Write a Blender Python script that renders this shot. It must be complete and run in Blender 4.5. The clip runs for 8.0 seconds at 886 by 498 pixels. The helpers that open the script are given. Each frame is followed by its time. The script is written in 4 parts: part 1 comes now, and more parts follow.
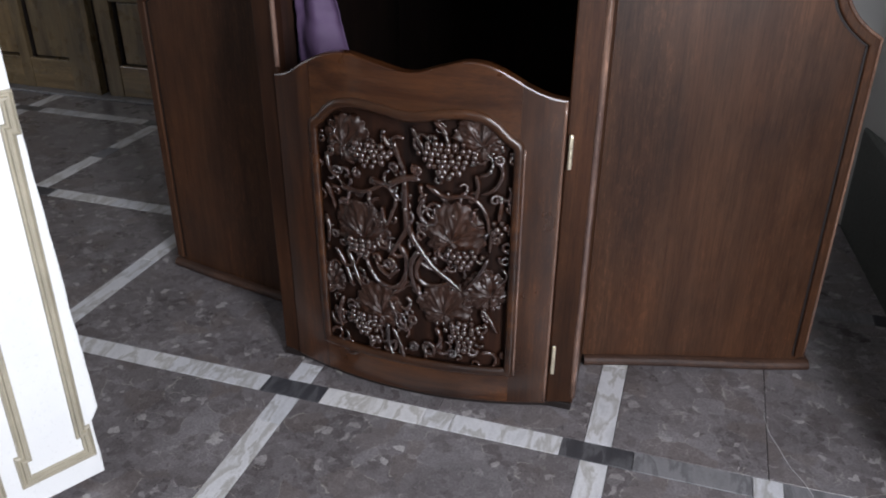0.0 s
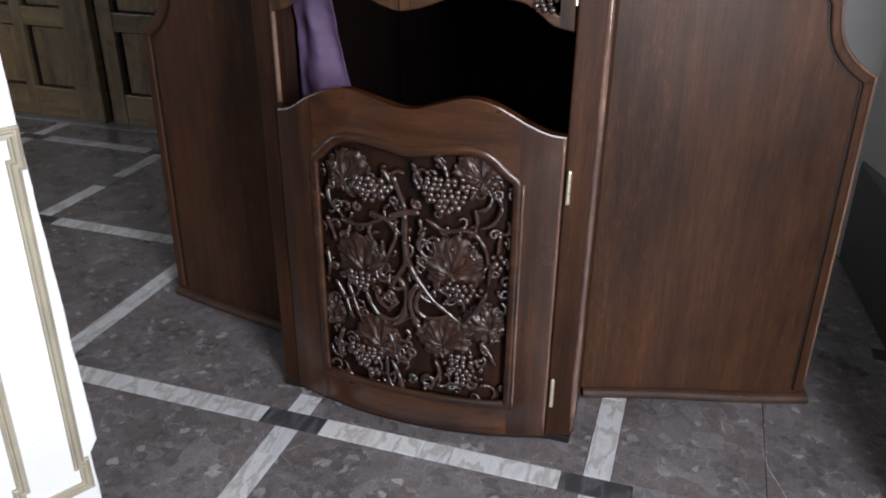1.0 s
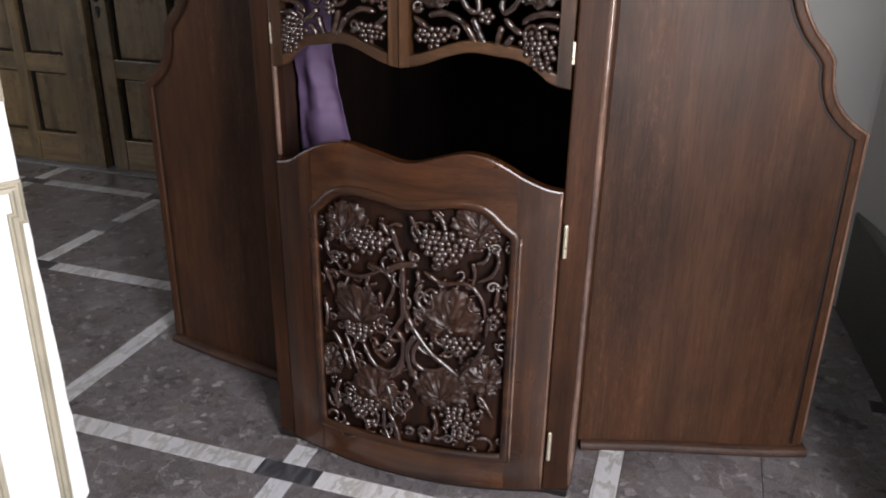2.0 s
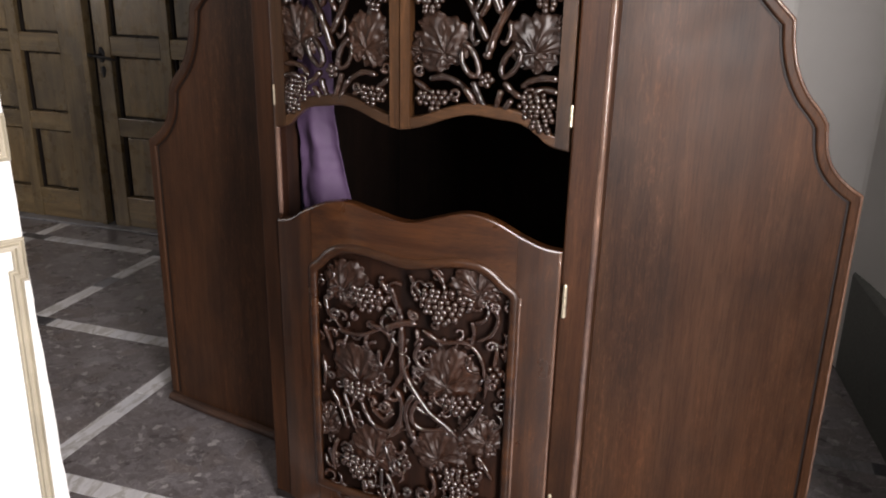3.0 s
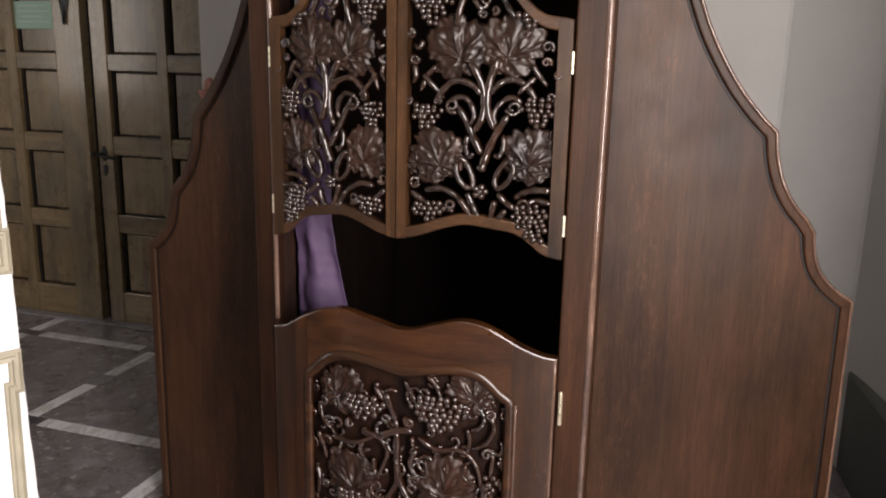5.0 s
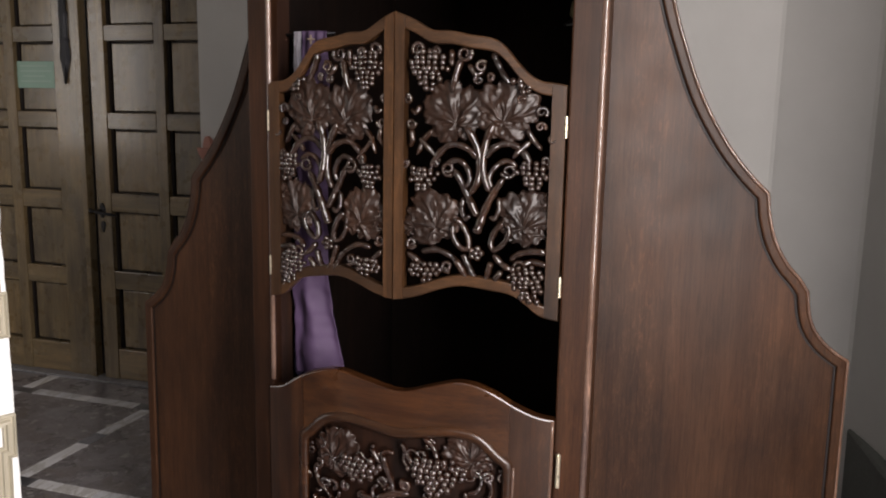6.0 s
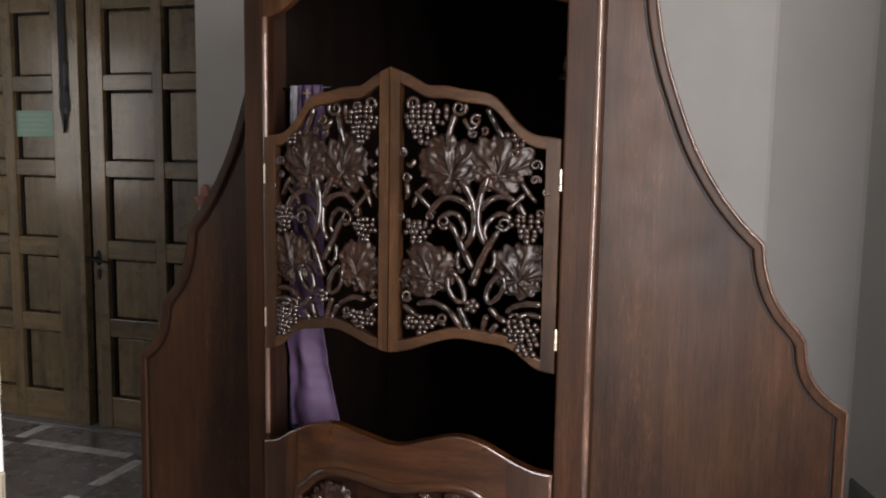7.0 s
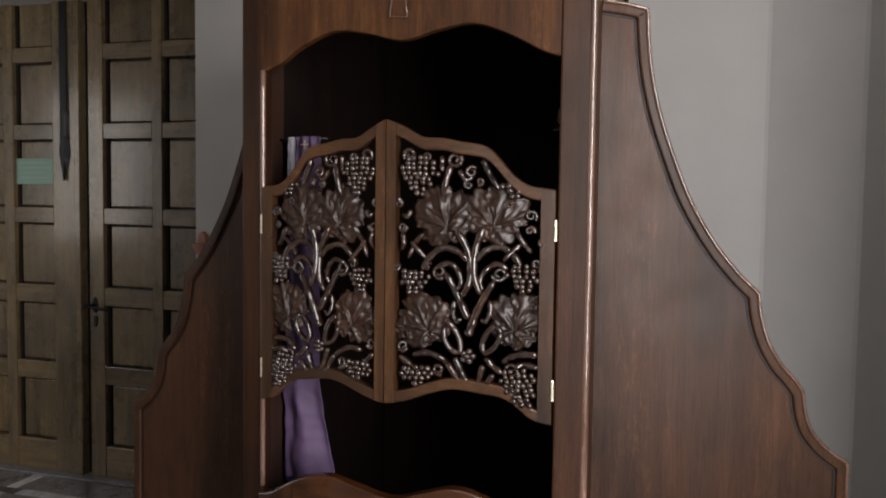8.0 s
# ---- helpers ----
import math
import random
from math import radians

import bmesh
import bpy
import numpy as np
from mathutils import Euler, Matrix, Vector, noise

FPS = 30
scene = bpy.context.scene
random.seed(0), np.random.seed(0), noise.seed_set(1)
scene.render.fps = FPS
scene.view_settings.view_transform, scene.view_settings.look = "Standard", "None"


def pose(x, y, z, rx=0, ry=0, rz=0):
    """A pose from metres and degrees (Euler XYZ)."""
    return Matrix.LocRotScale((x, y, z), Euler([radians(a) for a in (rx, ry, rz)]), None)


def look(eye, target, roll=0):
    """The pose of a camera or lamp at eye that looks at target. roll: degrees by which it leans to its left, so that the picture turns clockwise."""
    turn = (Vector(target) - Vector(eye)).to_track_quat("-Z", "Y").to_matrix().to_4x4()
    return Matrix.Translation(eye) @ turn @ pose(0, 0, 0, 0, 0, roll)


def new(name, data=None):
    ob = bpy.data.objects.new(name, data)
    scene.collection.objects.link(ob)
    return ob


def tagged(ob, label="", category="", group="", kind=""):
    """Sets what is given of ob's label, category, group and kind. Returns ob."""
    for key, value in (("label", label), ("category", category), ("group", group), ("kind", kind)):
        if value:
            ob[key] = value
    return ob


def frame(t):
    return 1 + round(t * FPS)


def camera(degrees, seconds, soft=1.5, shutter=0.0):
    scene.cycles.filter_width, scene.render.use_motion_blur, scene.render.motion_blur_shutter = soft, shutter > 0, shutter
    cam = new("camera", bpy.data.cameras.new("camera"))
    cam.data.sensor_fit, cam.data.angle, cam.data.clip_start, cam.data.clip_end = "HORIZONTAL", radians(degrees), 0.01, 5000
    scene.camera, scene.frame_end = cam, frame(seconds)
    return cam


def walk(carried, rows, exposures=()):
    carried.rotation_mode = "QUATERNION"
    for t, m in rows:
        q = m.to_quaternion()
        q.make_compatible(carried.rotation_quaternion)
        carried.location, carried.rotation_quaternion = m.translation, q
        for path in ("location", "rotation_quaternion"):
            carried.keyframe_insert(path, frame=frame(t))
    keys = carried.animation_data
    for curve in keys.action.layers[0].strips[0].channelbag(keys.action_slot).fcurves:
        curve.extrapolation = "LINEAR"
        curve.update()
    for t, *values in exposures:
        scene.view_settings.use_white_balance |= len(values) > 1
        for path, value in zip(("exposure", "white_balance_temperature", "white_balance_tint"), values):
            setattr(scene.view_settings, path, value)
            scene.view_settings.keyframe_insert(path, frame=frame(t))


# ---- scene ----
cam = camera(57.5, 8.0, soft=2.0)
PATH = [
    (0, (1.01, -1.746, 1.499), (0.474, -0.062, 0.562), 0.3),
    (0.5, (1.014, -1.748, 1.508), (0.47, -0.056, 0.591), 0.4),
    (1, (1.017, -1.749, 1.525), (0.468, -0.039, 0.644), 0.5),
    (1.5, (1.016, -1.744, 1.546), (0.465, -0.017, 0.702), 0.7),
    (3, (1.014, -1.753, 1.565), (0.444, 0.047, 0.907), 1.2),
    (3.5, (1.015, -1.755, 1.579), (0.442, 0.062, 0.971), 1.3),
    (4, (1.015, -1.759, 1.595), (0.439, 0.075, 1.043), 1.3),
    (4.5, (1.016, -1.758, 1.607), (0.436, 0.088, 1.1), 1.2),
    (6, (1.018, -1.769, 1.645), (0.435, 0.116, 1.319), 1.1),
    (6.5, (1.019, -1.764, 1.655), (0.437, 0.129, 1.381), 0.9),
    (7, (1.021, -1.763, 1.67), (0.438, 0.137, 1.447), 0.9),
    (7.5, (1.023, -1.763, 1.677), (0.44, 0.142, 1.507), 0.8),
    (8, (1.027, -1.765, 1.686), (0.444, 0.145, 1.571), 0.8),
]
walk(cam, [(t, look(eye, target, roll)) for t, eye, target, roll in PATH],
     [(0, 0.08, 6000, 12), (1.5, 0.24, 6150, 13), (3, 0.42, 6850, 17), (4.5, 0.38, 7050, 18), (6, 0.20, 6850, 16), (8, 0.0, 6650, 14)])

# ---- world and light ----
world = bpy.data.worlds.new("world")
scene.world = world
world.use_nodes = True
wn = world.node_tree.nodes
sky = wn.new("ShaderNodeTexSky")
sky.sky_type = 'NISHITA'
sky.sun_disc = False
sky.sun_elevation = radians(40)
sky.sun_rotation = radians(120)
wn["Background"].inputs["Strength"].default_value = 0.08
world.node_tree.links.new(sky.outputs[0], wn["Background"].inputs["Color"])


def opening_lamp(name, at, facing, w, h, watts, colour):
    """An area lamp at an opening in a wall, for sky light or added fill."""
    data = bpy.data.lights.new(name, 'AREA')
    data.shape, data.size, data.size_y = 'RECTANGLE', w, h
    data.energy, data.color = watts, colour
    ob = new(name, data)
    ob.matrix_world = look(at, facing)
    return ob


opening_lamp("window_light", (2.58, -2.30, 1.80), (1.4, -1.3, 1.45), 0.85, 2.5, 138, (1.0, 0.99, 0.985))
# Weak fill added behind the camera; no window is known there.
opening_lamp("south_window_light", (0.80, -4.38, 2.60), (0.8, -3.0, 2.35), 1.2, 1.5, 8, (1.0, 0.985, 0.97))
opening_lamp("west_window_light", (-4.98, -0.90, 2.00), (-3.0, -0.3, 1.75), 1.1, 1.5, 14, (1.0, 0.98, 0.93))

# ---- materials ----


def material(name):
    m = bpy.data.materials.new(name)
    m.use_nodes = True
    t = m.node_tree
    return m, t, t.nodes["Principled BSDF"]


def node(t, kind, **values):
    n = t.nodes.new(kind)
    for k, v in values.items():
        n.inputs[k.replace("_", " ")].default_value = v
    return n


def ramp(t, source, *stops):
    r = t.nodes.new("ShaderNodeValToRGB")
    el = r.color_ramp.elements
    while len(el) < len(stops):
        el.new(0.5)
    for e, (p, c) in zip(el, stops):
        e.position, e.color = p, (*c, 1) if len(c) == 3 else c
    t.links.new(source, r.inputs[0])
    return r


def mix(t, a, b, factor, kind='MIX'):
    m = t.nodes.new("ShaderNodeMix")
    m.data_type, m.blend_type = 'RGBA', kind
    for value, k in ((a, 6), (b, 7), (factor, 0)):
        if isinstance(value, (int, float)):
            m.inputs[k].default_value = value
        elif isinstance(value, tuple):
            m.inputs[k].default_value = (*value, 1)
        else:
            t.links.new(value, m.inputs[k])
    return m.outputs[2]


def bump(t, b, height, strength, distance):
    n = node(t, "ShaderNodeBump", Strength=strength, Distance=distance)
    t.links.new(height, n.inputs["Height"])
    t.links.new(n.outputs[0], b.inputs["Normal"])


def wood(name, deep, pale, axis="z", rough=0.38, coat=0.15, streak=1.0, relief=0.25, coat_rough=0.13):
    """Stained oak: long figure, fine pores and a worn varnish, grain along the given axis."""
    m, t, b = material(name)
    tc = t.nodes.new("ShaderNodeTexCoord")
    info = t.nodes.new("ShaderNodeObjectInfo")
    shift = t.nodes.new("ShaderNodeVectorMath")
    shift.operation = 'MULTIPLY_ADD'
    t.links.new(info.outputs["Random"], shift.inputs[0])
    shift.inputs[1].default_value = (3.1, 1.7, 2.3)
    t.links.new(tc.outputs["Object"], shift.inputs[2])

    def stretched(across, along):
        mp = t.nodes.new("ShaderNodeMapping")
        mp.inputs["Scale"].default_value = tuple(along if a == axis else across for a in "xyz")
        t.links.new(shift.outputs[0], mp.inputs[0])
        return mp.outputs[0]

    figure = node(t, "ShaderNodeTexNoise", Scale=1.0, Detail=6.0, Roughness=0.62, Distortion=0.25)
    t.links.new(stretched(30, 1.6), figure.inputs["Vector"])
    pores = node(t, "ShaderNodeTexNoise", Scale=1.0, Detail=3.0, Roughness=0.7)
    t.links.new(stretched(260, 9), pores.inputs["Vector"])
    broad = node(t, "ShaderNodeTexNoise", Scale=1.0, Detail=3.0, Roughness=0.55)
    t.links.new(stretched(5.0, 0.35), broad.inputs["Vector"])
    wear = node(t, "ShaderNodeTexNoise", Scale=9.0, Detail=5.0, Roughness=0.6)
    t.links.new(tc.outputs["Object"], wear.inputs["Vector"])
    mid = tuple((p + q) / 2 for p, q in zip(deep, pale))
    base = ramp(t, figure.outputs["Fac"], (0.32, deep), (0.5, mid), (0.68, pale))
    tone = ramp(t, broad.outputs["Fac"], (0.3, (0.74, 0.72, 0.72)), (0.7, (1.22, 1.2, 1.18)))
    colour = mix(t, base.outputs[0], tone.outputs[0], 0.85 * streak, 'MULTIPLY')
    dark = ramp(t, pores.outputs["Fac"], (0.36, (0.36, 0.33, 0.31)), (0.54, (1, 1, 1)))
    colour = mix(t, colour, dark.outputs[0], 0.5, 'MULTIPLY')
    rays = node(t, "ShaderNodeTexNoise", Scale=1.0, Detail=4.0, Roughness=0.7, Distortion=1.2)
    t.links.new(stretched(95, 22), rays.inputs["Vector"])
    fleck = ramp(t, rays.outputs["Fac"], (0.50, (0.84, 0.84, 0.84)), (0.70, (1.6, 1.54, 1.48)))
    flecked = mix(t, colour, fleck.outputs[0], 1.0, 'MULTIPLY')
    bands = ramp(t, broad.outputs["Fac"], (0.46, (0.12, 0.12, 0.12)), (0.60, (0.9, 0.9, 0.9)))
    colour = mix(t, colour, flecked, bands.outputs[0])
    stain = node(t, "ShaderNodeTexNoise", Scale=1.0, Detail=6.0, Roughness=0.6)
    t.links.new(stretched(4.2, 1.7), stain.inputs["Vector"])
    cast = ramp(t, stain.outputs["Fac"], (0.34, (0.54, 0.56, 0.64)), (0.50, (1, 1, 1)), (0.68, (1.34, 1.26, 1.16)))
    colour = mix(t, colour, cast.outputs[0], 0.95, 'MULTIPLY')
    t.links.new(colour, b.inputs["Base Color"])
    r = ramp(t, wear.outputs["Fac"], (0.3, (rough - 0.04,) * 3), (0.75, (rough + 0.07,) * 3))
    t.links.new(r.outputs[0], b.inputs["Roughness"])
    b.inputs["Coat Weight"].default_value = coat
    b.inputs["Coat Roughness"].default_value = coat_rough
    b.inputs["Coat IOR"].default_value = 1.58 if coat > 0.9 else 1.5
    bump(t, b, pores.outputs["Fac"], relief, 0.0006)
    return m


def plain(name, colour, rough=0.5, metal=0.0, vary=0.2, size=30.0, relief=0.1, coat=0.0):
    """A painted, cast or woven surface with slight unevenness at two scales."""
    m, t, b = material(name)
    tc = t.nodes.new("ShaderNodeTexCoord")
    fine = node(t, "ShaderNodeTexNoise", Scale=size * 6, Detail=3.0)
    large = node(t, "ShaderNodeTexNoise", Scale=size / 6, Detail=5.0, Roughness=0.6)
    for n in (fine, large):
        t.links.new(tc.outputs["Object"], n.inputs["Vector"])
    lo = tuple(c * (1 - vary) for c in colour)
    hi = tuple(min(1.0, c * (1 + vary * 0.6)) for c in colour)
    base = ramp(t, large.outputs["Fac"], (0.3, lo), (0.7, hi))
    t.links.new(base.outputs[0], b.inputs["Base Color"])
    rr = ramp(t, fine.outputs["Fac"], (0.3, (max(0.05, rough - 0.07),) * 3), (0.7, (min(1, rough + 0.1),) * 3))
    t.links.new(rr.outputs[0], b.inputs["Roughness"])
    b.inputs["Metallic"].default_value = metal
    b.inputs["Coat Weight"].default_value = coat
    bump(t, b, fine.outputs["Fac"], relief, 0.001)
    return m


def breccia(name):
    """Polished grey-brown breccia: rounded clasts in a fine matrix, with thin pale veins."""
    m, t, b = material(name)
    tc = t.nodes.new("ShaderNodeTexCoord")
    info = t.nodes.new("ShaderNodeObjectInfo")
    shift = t.nodes.new("ShaderNodeVectorMath")
    shift.operation = 'MULTIPLY_ADD'
    t.links.new(info.outputs["Random"], shift.inputs[0])
    shift.inputs[1].default_value = (7.0, 4.3, 0.0)
    t.links.new(tc.outputs["Object"], shift.inputs[2])
    spot = shift.outputs[0]
    warp = node(t, "ShaderNodeTexNoise", Scale=15.0, Detail=4.0, Roughness=0.6)
    t.links.new(spot, warp.inputs["Vector"])
    bent = t.nodes.new("ShaderNodeVectorMath")
    bent.operation = 'MULTIPLY_ADD'
    t.links.new(warp.outputs["Color"], bent.inputs[0])
    bent.inputs[1].default_value = (0.055, 0.055, 0.0)
    t.links.new(spot, bent.inputs[2])
    big = node(t, "ShaderNodeTexVoronoi", Scale=12.0)
    small = node(t, "ShaderNodeTexVoronoi", Scale=46.0)
    edge = node(t, "ShaderNodeTexVoronoi", Scale=12.0)
    edge.feature = 'DISTANCE_TO_EDGE'
    for n in (big, small, edge):
        t.links.new(bent.outputs[0], n.inputs["Vector"])
    split_b = t.nodes.new("ShaderNodeSeparateColor")
    split_s = t.nodes.new("ShaderNodeSeparateColor")
    t.links.new(big.outputs["Color"], split_b.inputs[0])
    t.links.new(small.outputs["Color"], split_s.inputs[0])
    tone_s = ramp(t, split_s.outputs[0], (0.0, (0.118, 0.104, 0.104)), (0.45, (0.160, 0.146, 0.147)), (0.92, (0.192, 0.177, 0.180)), (1.0, (0.38, 0.36, 0.35)))
    tone_b = ramp(t, split_b.outputs[0], (0.0, (0.112, 0.097, 0.095)), (0.35, (0.172, 0.145, 0.132)), (0.6, (0.162, 0.150, 0.152)), (1.0, (0.235, 0.222, 0.226)))
    chosen = ramp(t, split_b.outputs[1], (0.60, (0, 0, 0)), (0.70, (0.62, 0.62, 0.62)))
    colour = mix(t, tone_s.outputs[0], tone_b.outputs[0], chosen.outputs[0])
    cloud = node(t, "ShaderNodeTexNoise", Scale=3.2, Detail=6.0, Roughness=0.65)
    t.links.new(spot, cloud.inputs["Vector"])
    soft = ramp(t, cloud.outputs["Fac"], (0.3, (0.80, 0.79, 0.80)), (0.7, (1.32, 1.32, 1.36)))
    colour = mix(t, colour, soft.outputs[0], 1.0, 'MULTIPLY')
    grain = node(t, "ShaderNodeTexNoise", Scale=160.0, Detail=3.0)
    t.links.new(spot, grain.inputs["Vector"])
    speck = ramp(t, grain.outputs["Fac"], (0.3, (0.66, 0.66, 0.66)), (0.7, (1.28, 1.28, 1.28)))
    colour = mix(t, colour, speck.outputs[0], 0.8, 'MULTIPLY')
    vein = ramp(t, edge.outputs["Distance"], (0.0, (1, 1, 1)), (0.02, (0, 0, 0)))
    where = ramp(t, warp.outputs["Fac"], (0.52, (0, 0, 0)), (0.60, (0.9, 0.9, 0.9)))
    veined = mix(t, vein.outputs[0], where.outputs[0], 1.0, 'MULTIPLY')
    colour = mix(t, colour, (0.42, 0.40, 0.37), veined)
    thin = node(t, "ShaderNodeTexVoronoi", Scale=26.0)
    thin.feature = 'DISTANCE_TO_EDGE'
    t.links.new(bent.outputs[0], thin.inputs["Vector"])
    hair = ramp(t, thin.outputs["Distance"], (0.0, (1, 1, 1)), (0.035, (0, 0, 0)))
    patch = ramp(t, cloud.outputs["Fac"], (0.50, (0, 0, 0)), (0.62, (0.6, 0.6, 0.6)))
    colour = mix(t, colour, (0.40, 0.38, 0.36), mix(t, hair.outputs[0], patch.outputs[0], 1.0, 'MULTIPLY'))
    t.links.new(colour, b.inputs["Base Color"])
    gloss = ramp(t, cloud.outputs["Fac"], (0.25, (0.20,) * 3), (0.75, (0.40,) * 3))
    t.links.new(gloss.outputs[0], b.inputs["Roughness"])
    bump(t, b, grain.outputs["Fac"], 0.15, 0.0008)
    return m


def marble(name, ground, vein_colour, rough=0.42):
    """Veined marble of the floor's bands, worn, a little different from piece to piece."""
    m, t, b = material(name)
    tc = t.nodes.new("ShaderNodeTexCoord")
    info = t.nodes.new("ShaderNodeObjectInfo")
    shift = t.nodes.new("ShaderNodeVectorMath")
    shift.operation = 'MULTIPLY_ADD'
    t.links.new(info.outputs["Random"], shift.inputs[0])
    shift.inputs[1].default_value = (5.0, 3.0, 0.0)
    t.links.new(tc.outputs["Object"], shift.inputs[2])
    warp = node(t, "ShaderNodeTexNoise", Scale=4.5, Detail=6.0, Roughness=0.6, Distortion=0.4)
    slant = t.nodes.new("ShaderNodeMapping")
    slant.inputs["Scale"].default_value = (2.6, 0.8, 1)
    slant.inputs["Rotation"].default_value = (0, 0, 0.7)
    t.links.new(shift.outputs[0], slant.inputs[0])
    t.links.new(slant.outputs[0], warp.inputs["Vector"])
    fine = node(t, "ShaderNodeTexNoise", Scale=120.0, Detail=3.0)
    t.links.new(shift.outputs[0], fine.inputs["Vector"])
    band = ramp(t, warp.outputs["Fac"], (0.30, tuple(0.72 * g for g in ground)), (0.42, ground), (0.50, tuple(0.3 * g + 0.7 * v for g, v in zip(ground, vein_colour))), (0.54, ground), (0.70, tuple(0.80 * g for g in ground)))
    tone = ramp(t, info.outputs["Random"], (0.0, (0.84, 0.85, 0.88)), (1.0, (1.05, 1.03, 1.0)))
    colour = mix(t, band.outputs[0], tone.outputs[0], 1.0, 'MULTIPLY')
    dirt = ramp(t, fine.outputs["Fac"], (0.3, (0.86, 0.85, 0.84)), (0.6, (1, 1, 1)))
    colour = mix(t, colour, dirt.outputs[0], 0.6, 'MULTIPLY')
    t.links.new(colour, b.inputs["Base Color"])
    b.inputs["Roughness"].default_value = rough
    bump(t, b, fine.outputs["Fac"], 0.12, 0.0006)
    return m


OAK = wood("stained_oak", (0.0456, 0.0190, 0.0091), (0.0707, 0.0324, 0.0160), rough=0.40, coat=0.0, streak=0.55)
OAK.node_tree.nodes["Principled BSDF"].inputs["Specular IOR Level"].default_value = 0.22
OAK_POST = wood("stained_oak_post", (0.0266, 0.0100, 0.0041), (0.0577, 0.0237, 0.0104), rough=0.46, coat=0.0, streak=0.6)
OAK_POST.node_tree.nodes["Principled BSDF"].inputs["Specular IOR Level"].default_value = 0.2
OAK_FOOT = wood("scuffed_oak_foot", (0.0400, 0.0172, 0.0092), (0.0784, 0.0376, 0.0212), axis="x", rough=0.6, coat=0.0)
OAK_DOOR = wood("stained_oak_door", (0.0224, 0.0072, 0.0023), (0.0736, 0.0276, 0.0092), rough=0.30, coat=0.3)
OAK_RAIL = wood("stained_oak_rail", (0.0240, 0.0075, 0.0023), (0.0800, 0.0308, 0.0102), axis="x", rough=0.30, coat=0.3)
OAK_PALE = wood("worn_oak_frame", (0.0357, 0.0157, 0.0061), (0.0952, 0.0455, 0.0191), rough=0.36, coat=0.15)
OAK_PALE_RAIL = wood("worn_oak_rail", (0.0357, 0.0157, 0.0061), (0.0952, 0.0455, 0.0191), axis="x", rough=0.36, coat=0.15)
OAK_HEAD = wood("header_oak", (0.0414, 0.0149, 0.0049), (0.1080, 0.0441, 0.0153), rough=0.36, coat=0.15)
# Worn edges; the light they catch is put into this paler colour too.
OAK_LIT_EDGE = wood("worn_lit_oak_edge", (0.12, 0.066, 0.045), (0.25, 0.155, 0.115), rough=0.19, coat=1.0, coat_rough=0.08)
CARVED = wood("carved_oak", (0.016, 0.0058, 0.0030), (0.044, 0.0175, 0.0092), rough=0.14, coat=1.0, relief=0.05, coat_rough=0.055)
CARVED_UP = wood("carved_oak_pierced", (0.014, 0.0060, 0.0033), (0.042, 0.0200, 0.0115), rough=0.15, coat=1.0, relief=0.05, coat_rough=0.055)
LEAF = wood("carved_oak_leaf", (0.0170, 0.0063, 0.0032), (0.0425, 0.0170, 0.0089), rough=0.40, coat=0.22, relief=0.15, coat_rough=0.12)
LEAF_UP = wood("carved_oak_leaf_pierced", (0.0170, 0.0072, 0.0038), (0.0425, 0.0195, 0.0110), rough=0.42, coat=0.1, relief=0.15, coat_rough=0.14)
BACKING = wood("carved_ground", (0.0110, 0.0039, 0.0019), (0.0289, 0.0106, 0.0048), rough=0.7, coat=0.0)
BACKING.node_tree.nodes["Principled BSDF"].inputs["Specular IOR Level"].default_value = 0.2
# Near-black copy of the inner wood; the unlit interior's shade is in its colour.
SHADED_WOOD = wood("shaded_inner_wood", (0.006, 0.003, 0.002), (0.012, 0.006, 0.004), rough=0.8, coat=0.0)
SHADED_WOOD.node_tree.nodes["Principled BSDF"].inputs["Specular IOR Level"].default_value = 0.15
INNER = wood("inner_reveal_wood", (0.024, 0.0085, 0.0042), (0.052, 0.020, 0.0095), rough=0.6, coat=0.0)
# Near-black for the shade in recesses and gaps, also on the foot board.
GROOVE = plain("dark_recess_shade", (0.008, 0.004, 0.003), rough=0.6)
OLD_OAK = wood("portal_oak", (0.1161, 0.0826, 0.0413), (0.2193, 0.1617, 0.0843), rough=0.28, streak=0.5, coat=0.5)
OLD_OAK_RAIL = wood("portal_oak_rail", (0.1215, 0.0864, 0.0432), (0.2295, 0.1692, 0.0882), axis="x", rough=0.28, streak=0.5, coat=0.5)
PLASTER = plain("grey_plaster", (0.56, 0.55, 0.53), rough=0.85, vary=0.06, size=14, relief=0.2)
PLINTH = plain("grey_plinth_paint", (0.09, 0.095, 0.085), rough=0.7, vary=0.15, size=14)
WHITE = plain("white_gloss_paint", (0.86, 0.865, 0.86), rough=0.32, vary=0.05, size=20, relief=0.08)
BEIGE = plain("beige_gold_paint", (0.42, 0.38, 0.29), rough=0.4, vary=0.22, size=40)
IRON = plain("black_iron", (0.025, 0.025, 0.028), rough=0.42, metal=0.7)
BRASS = plain("polished_brass", (0.80, 0.72, 0.54), rough=0.34, metal=0.75, vary=0.12)
OLD_BRASS = plain("old_brass", (0.20, 0.18, 0.09), rough=0.4, metal=0.6)
PURPLE = plain("purple_satin", (0.092, 0.054, 0.116), rough=0.68, vary=0.12, size=60, relief=0.15)
INDIGO = plain("shaded_blue_cloth", (0.035, 0.035, 0.09), rough=0.6, vary=0.15, size=60)
LINING = plain("white_lining", (0.27, 0.26, 0.29), rough=0.7, vary=0.08, size=60)
GOLD = plain("gold_thread", (0.36, 0.28, 0.20), rough=0.6, metal=0.0, vary=0.1, size=90)
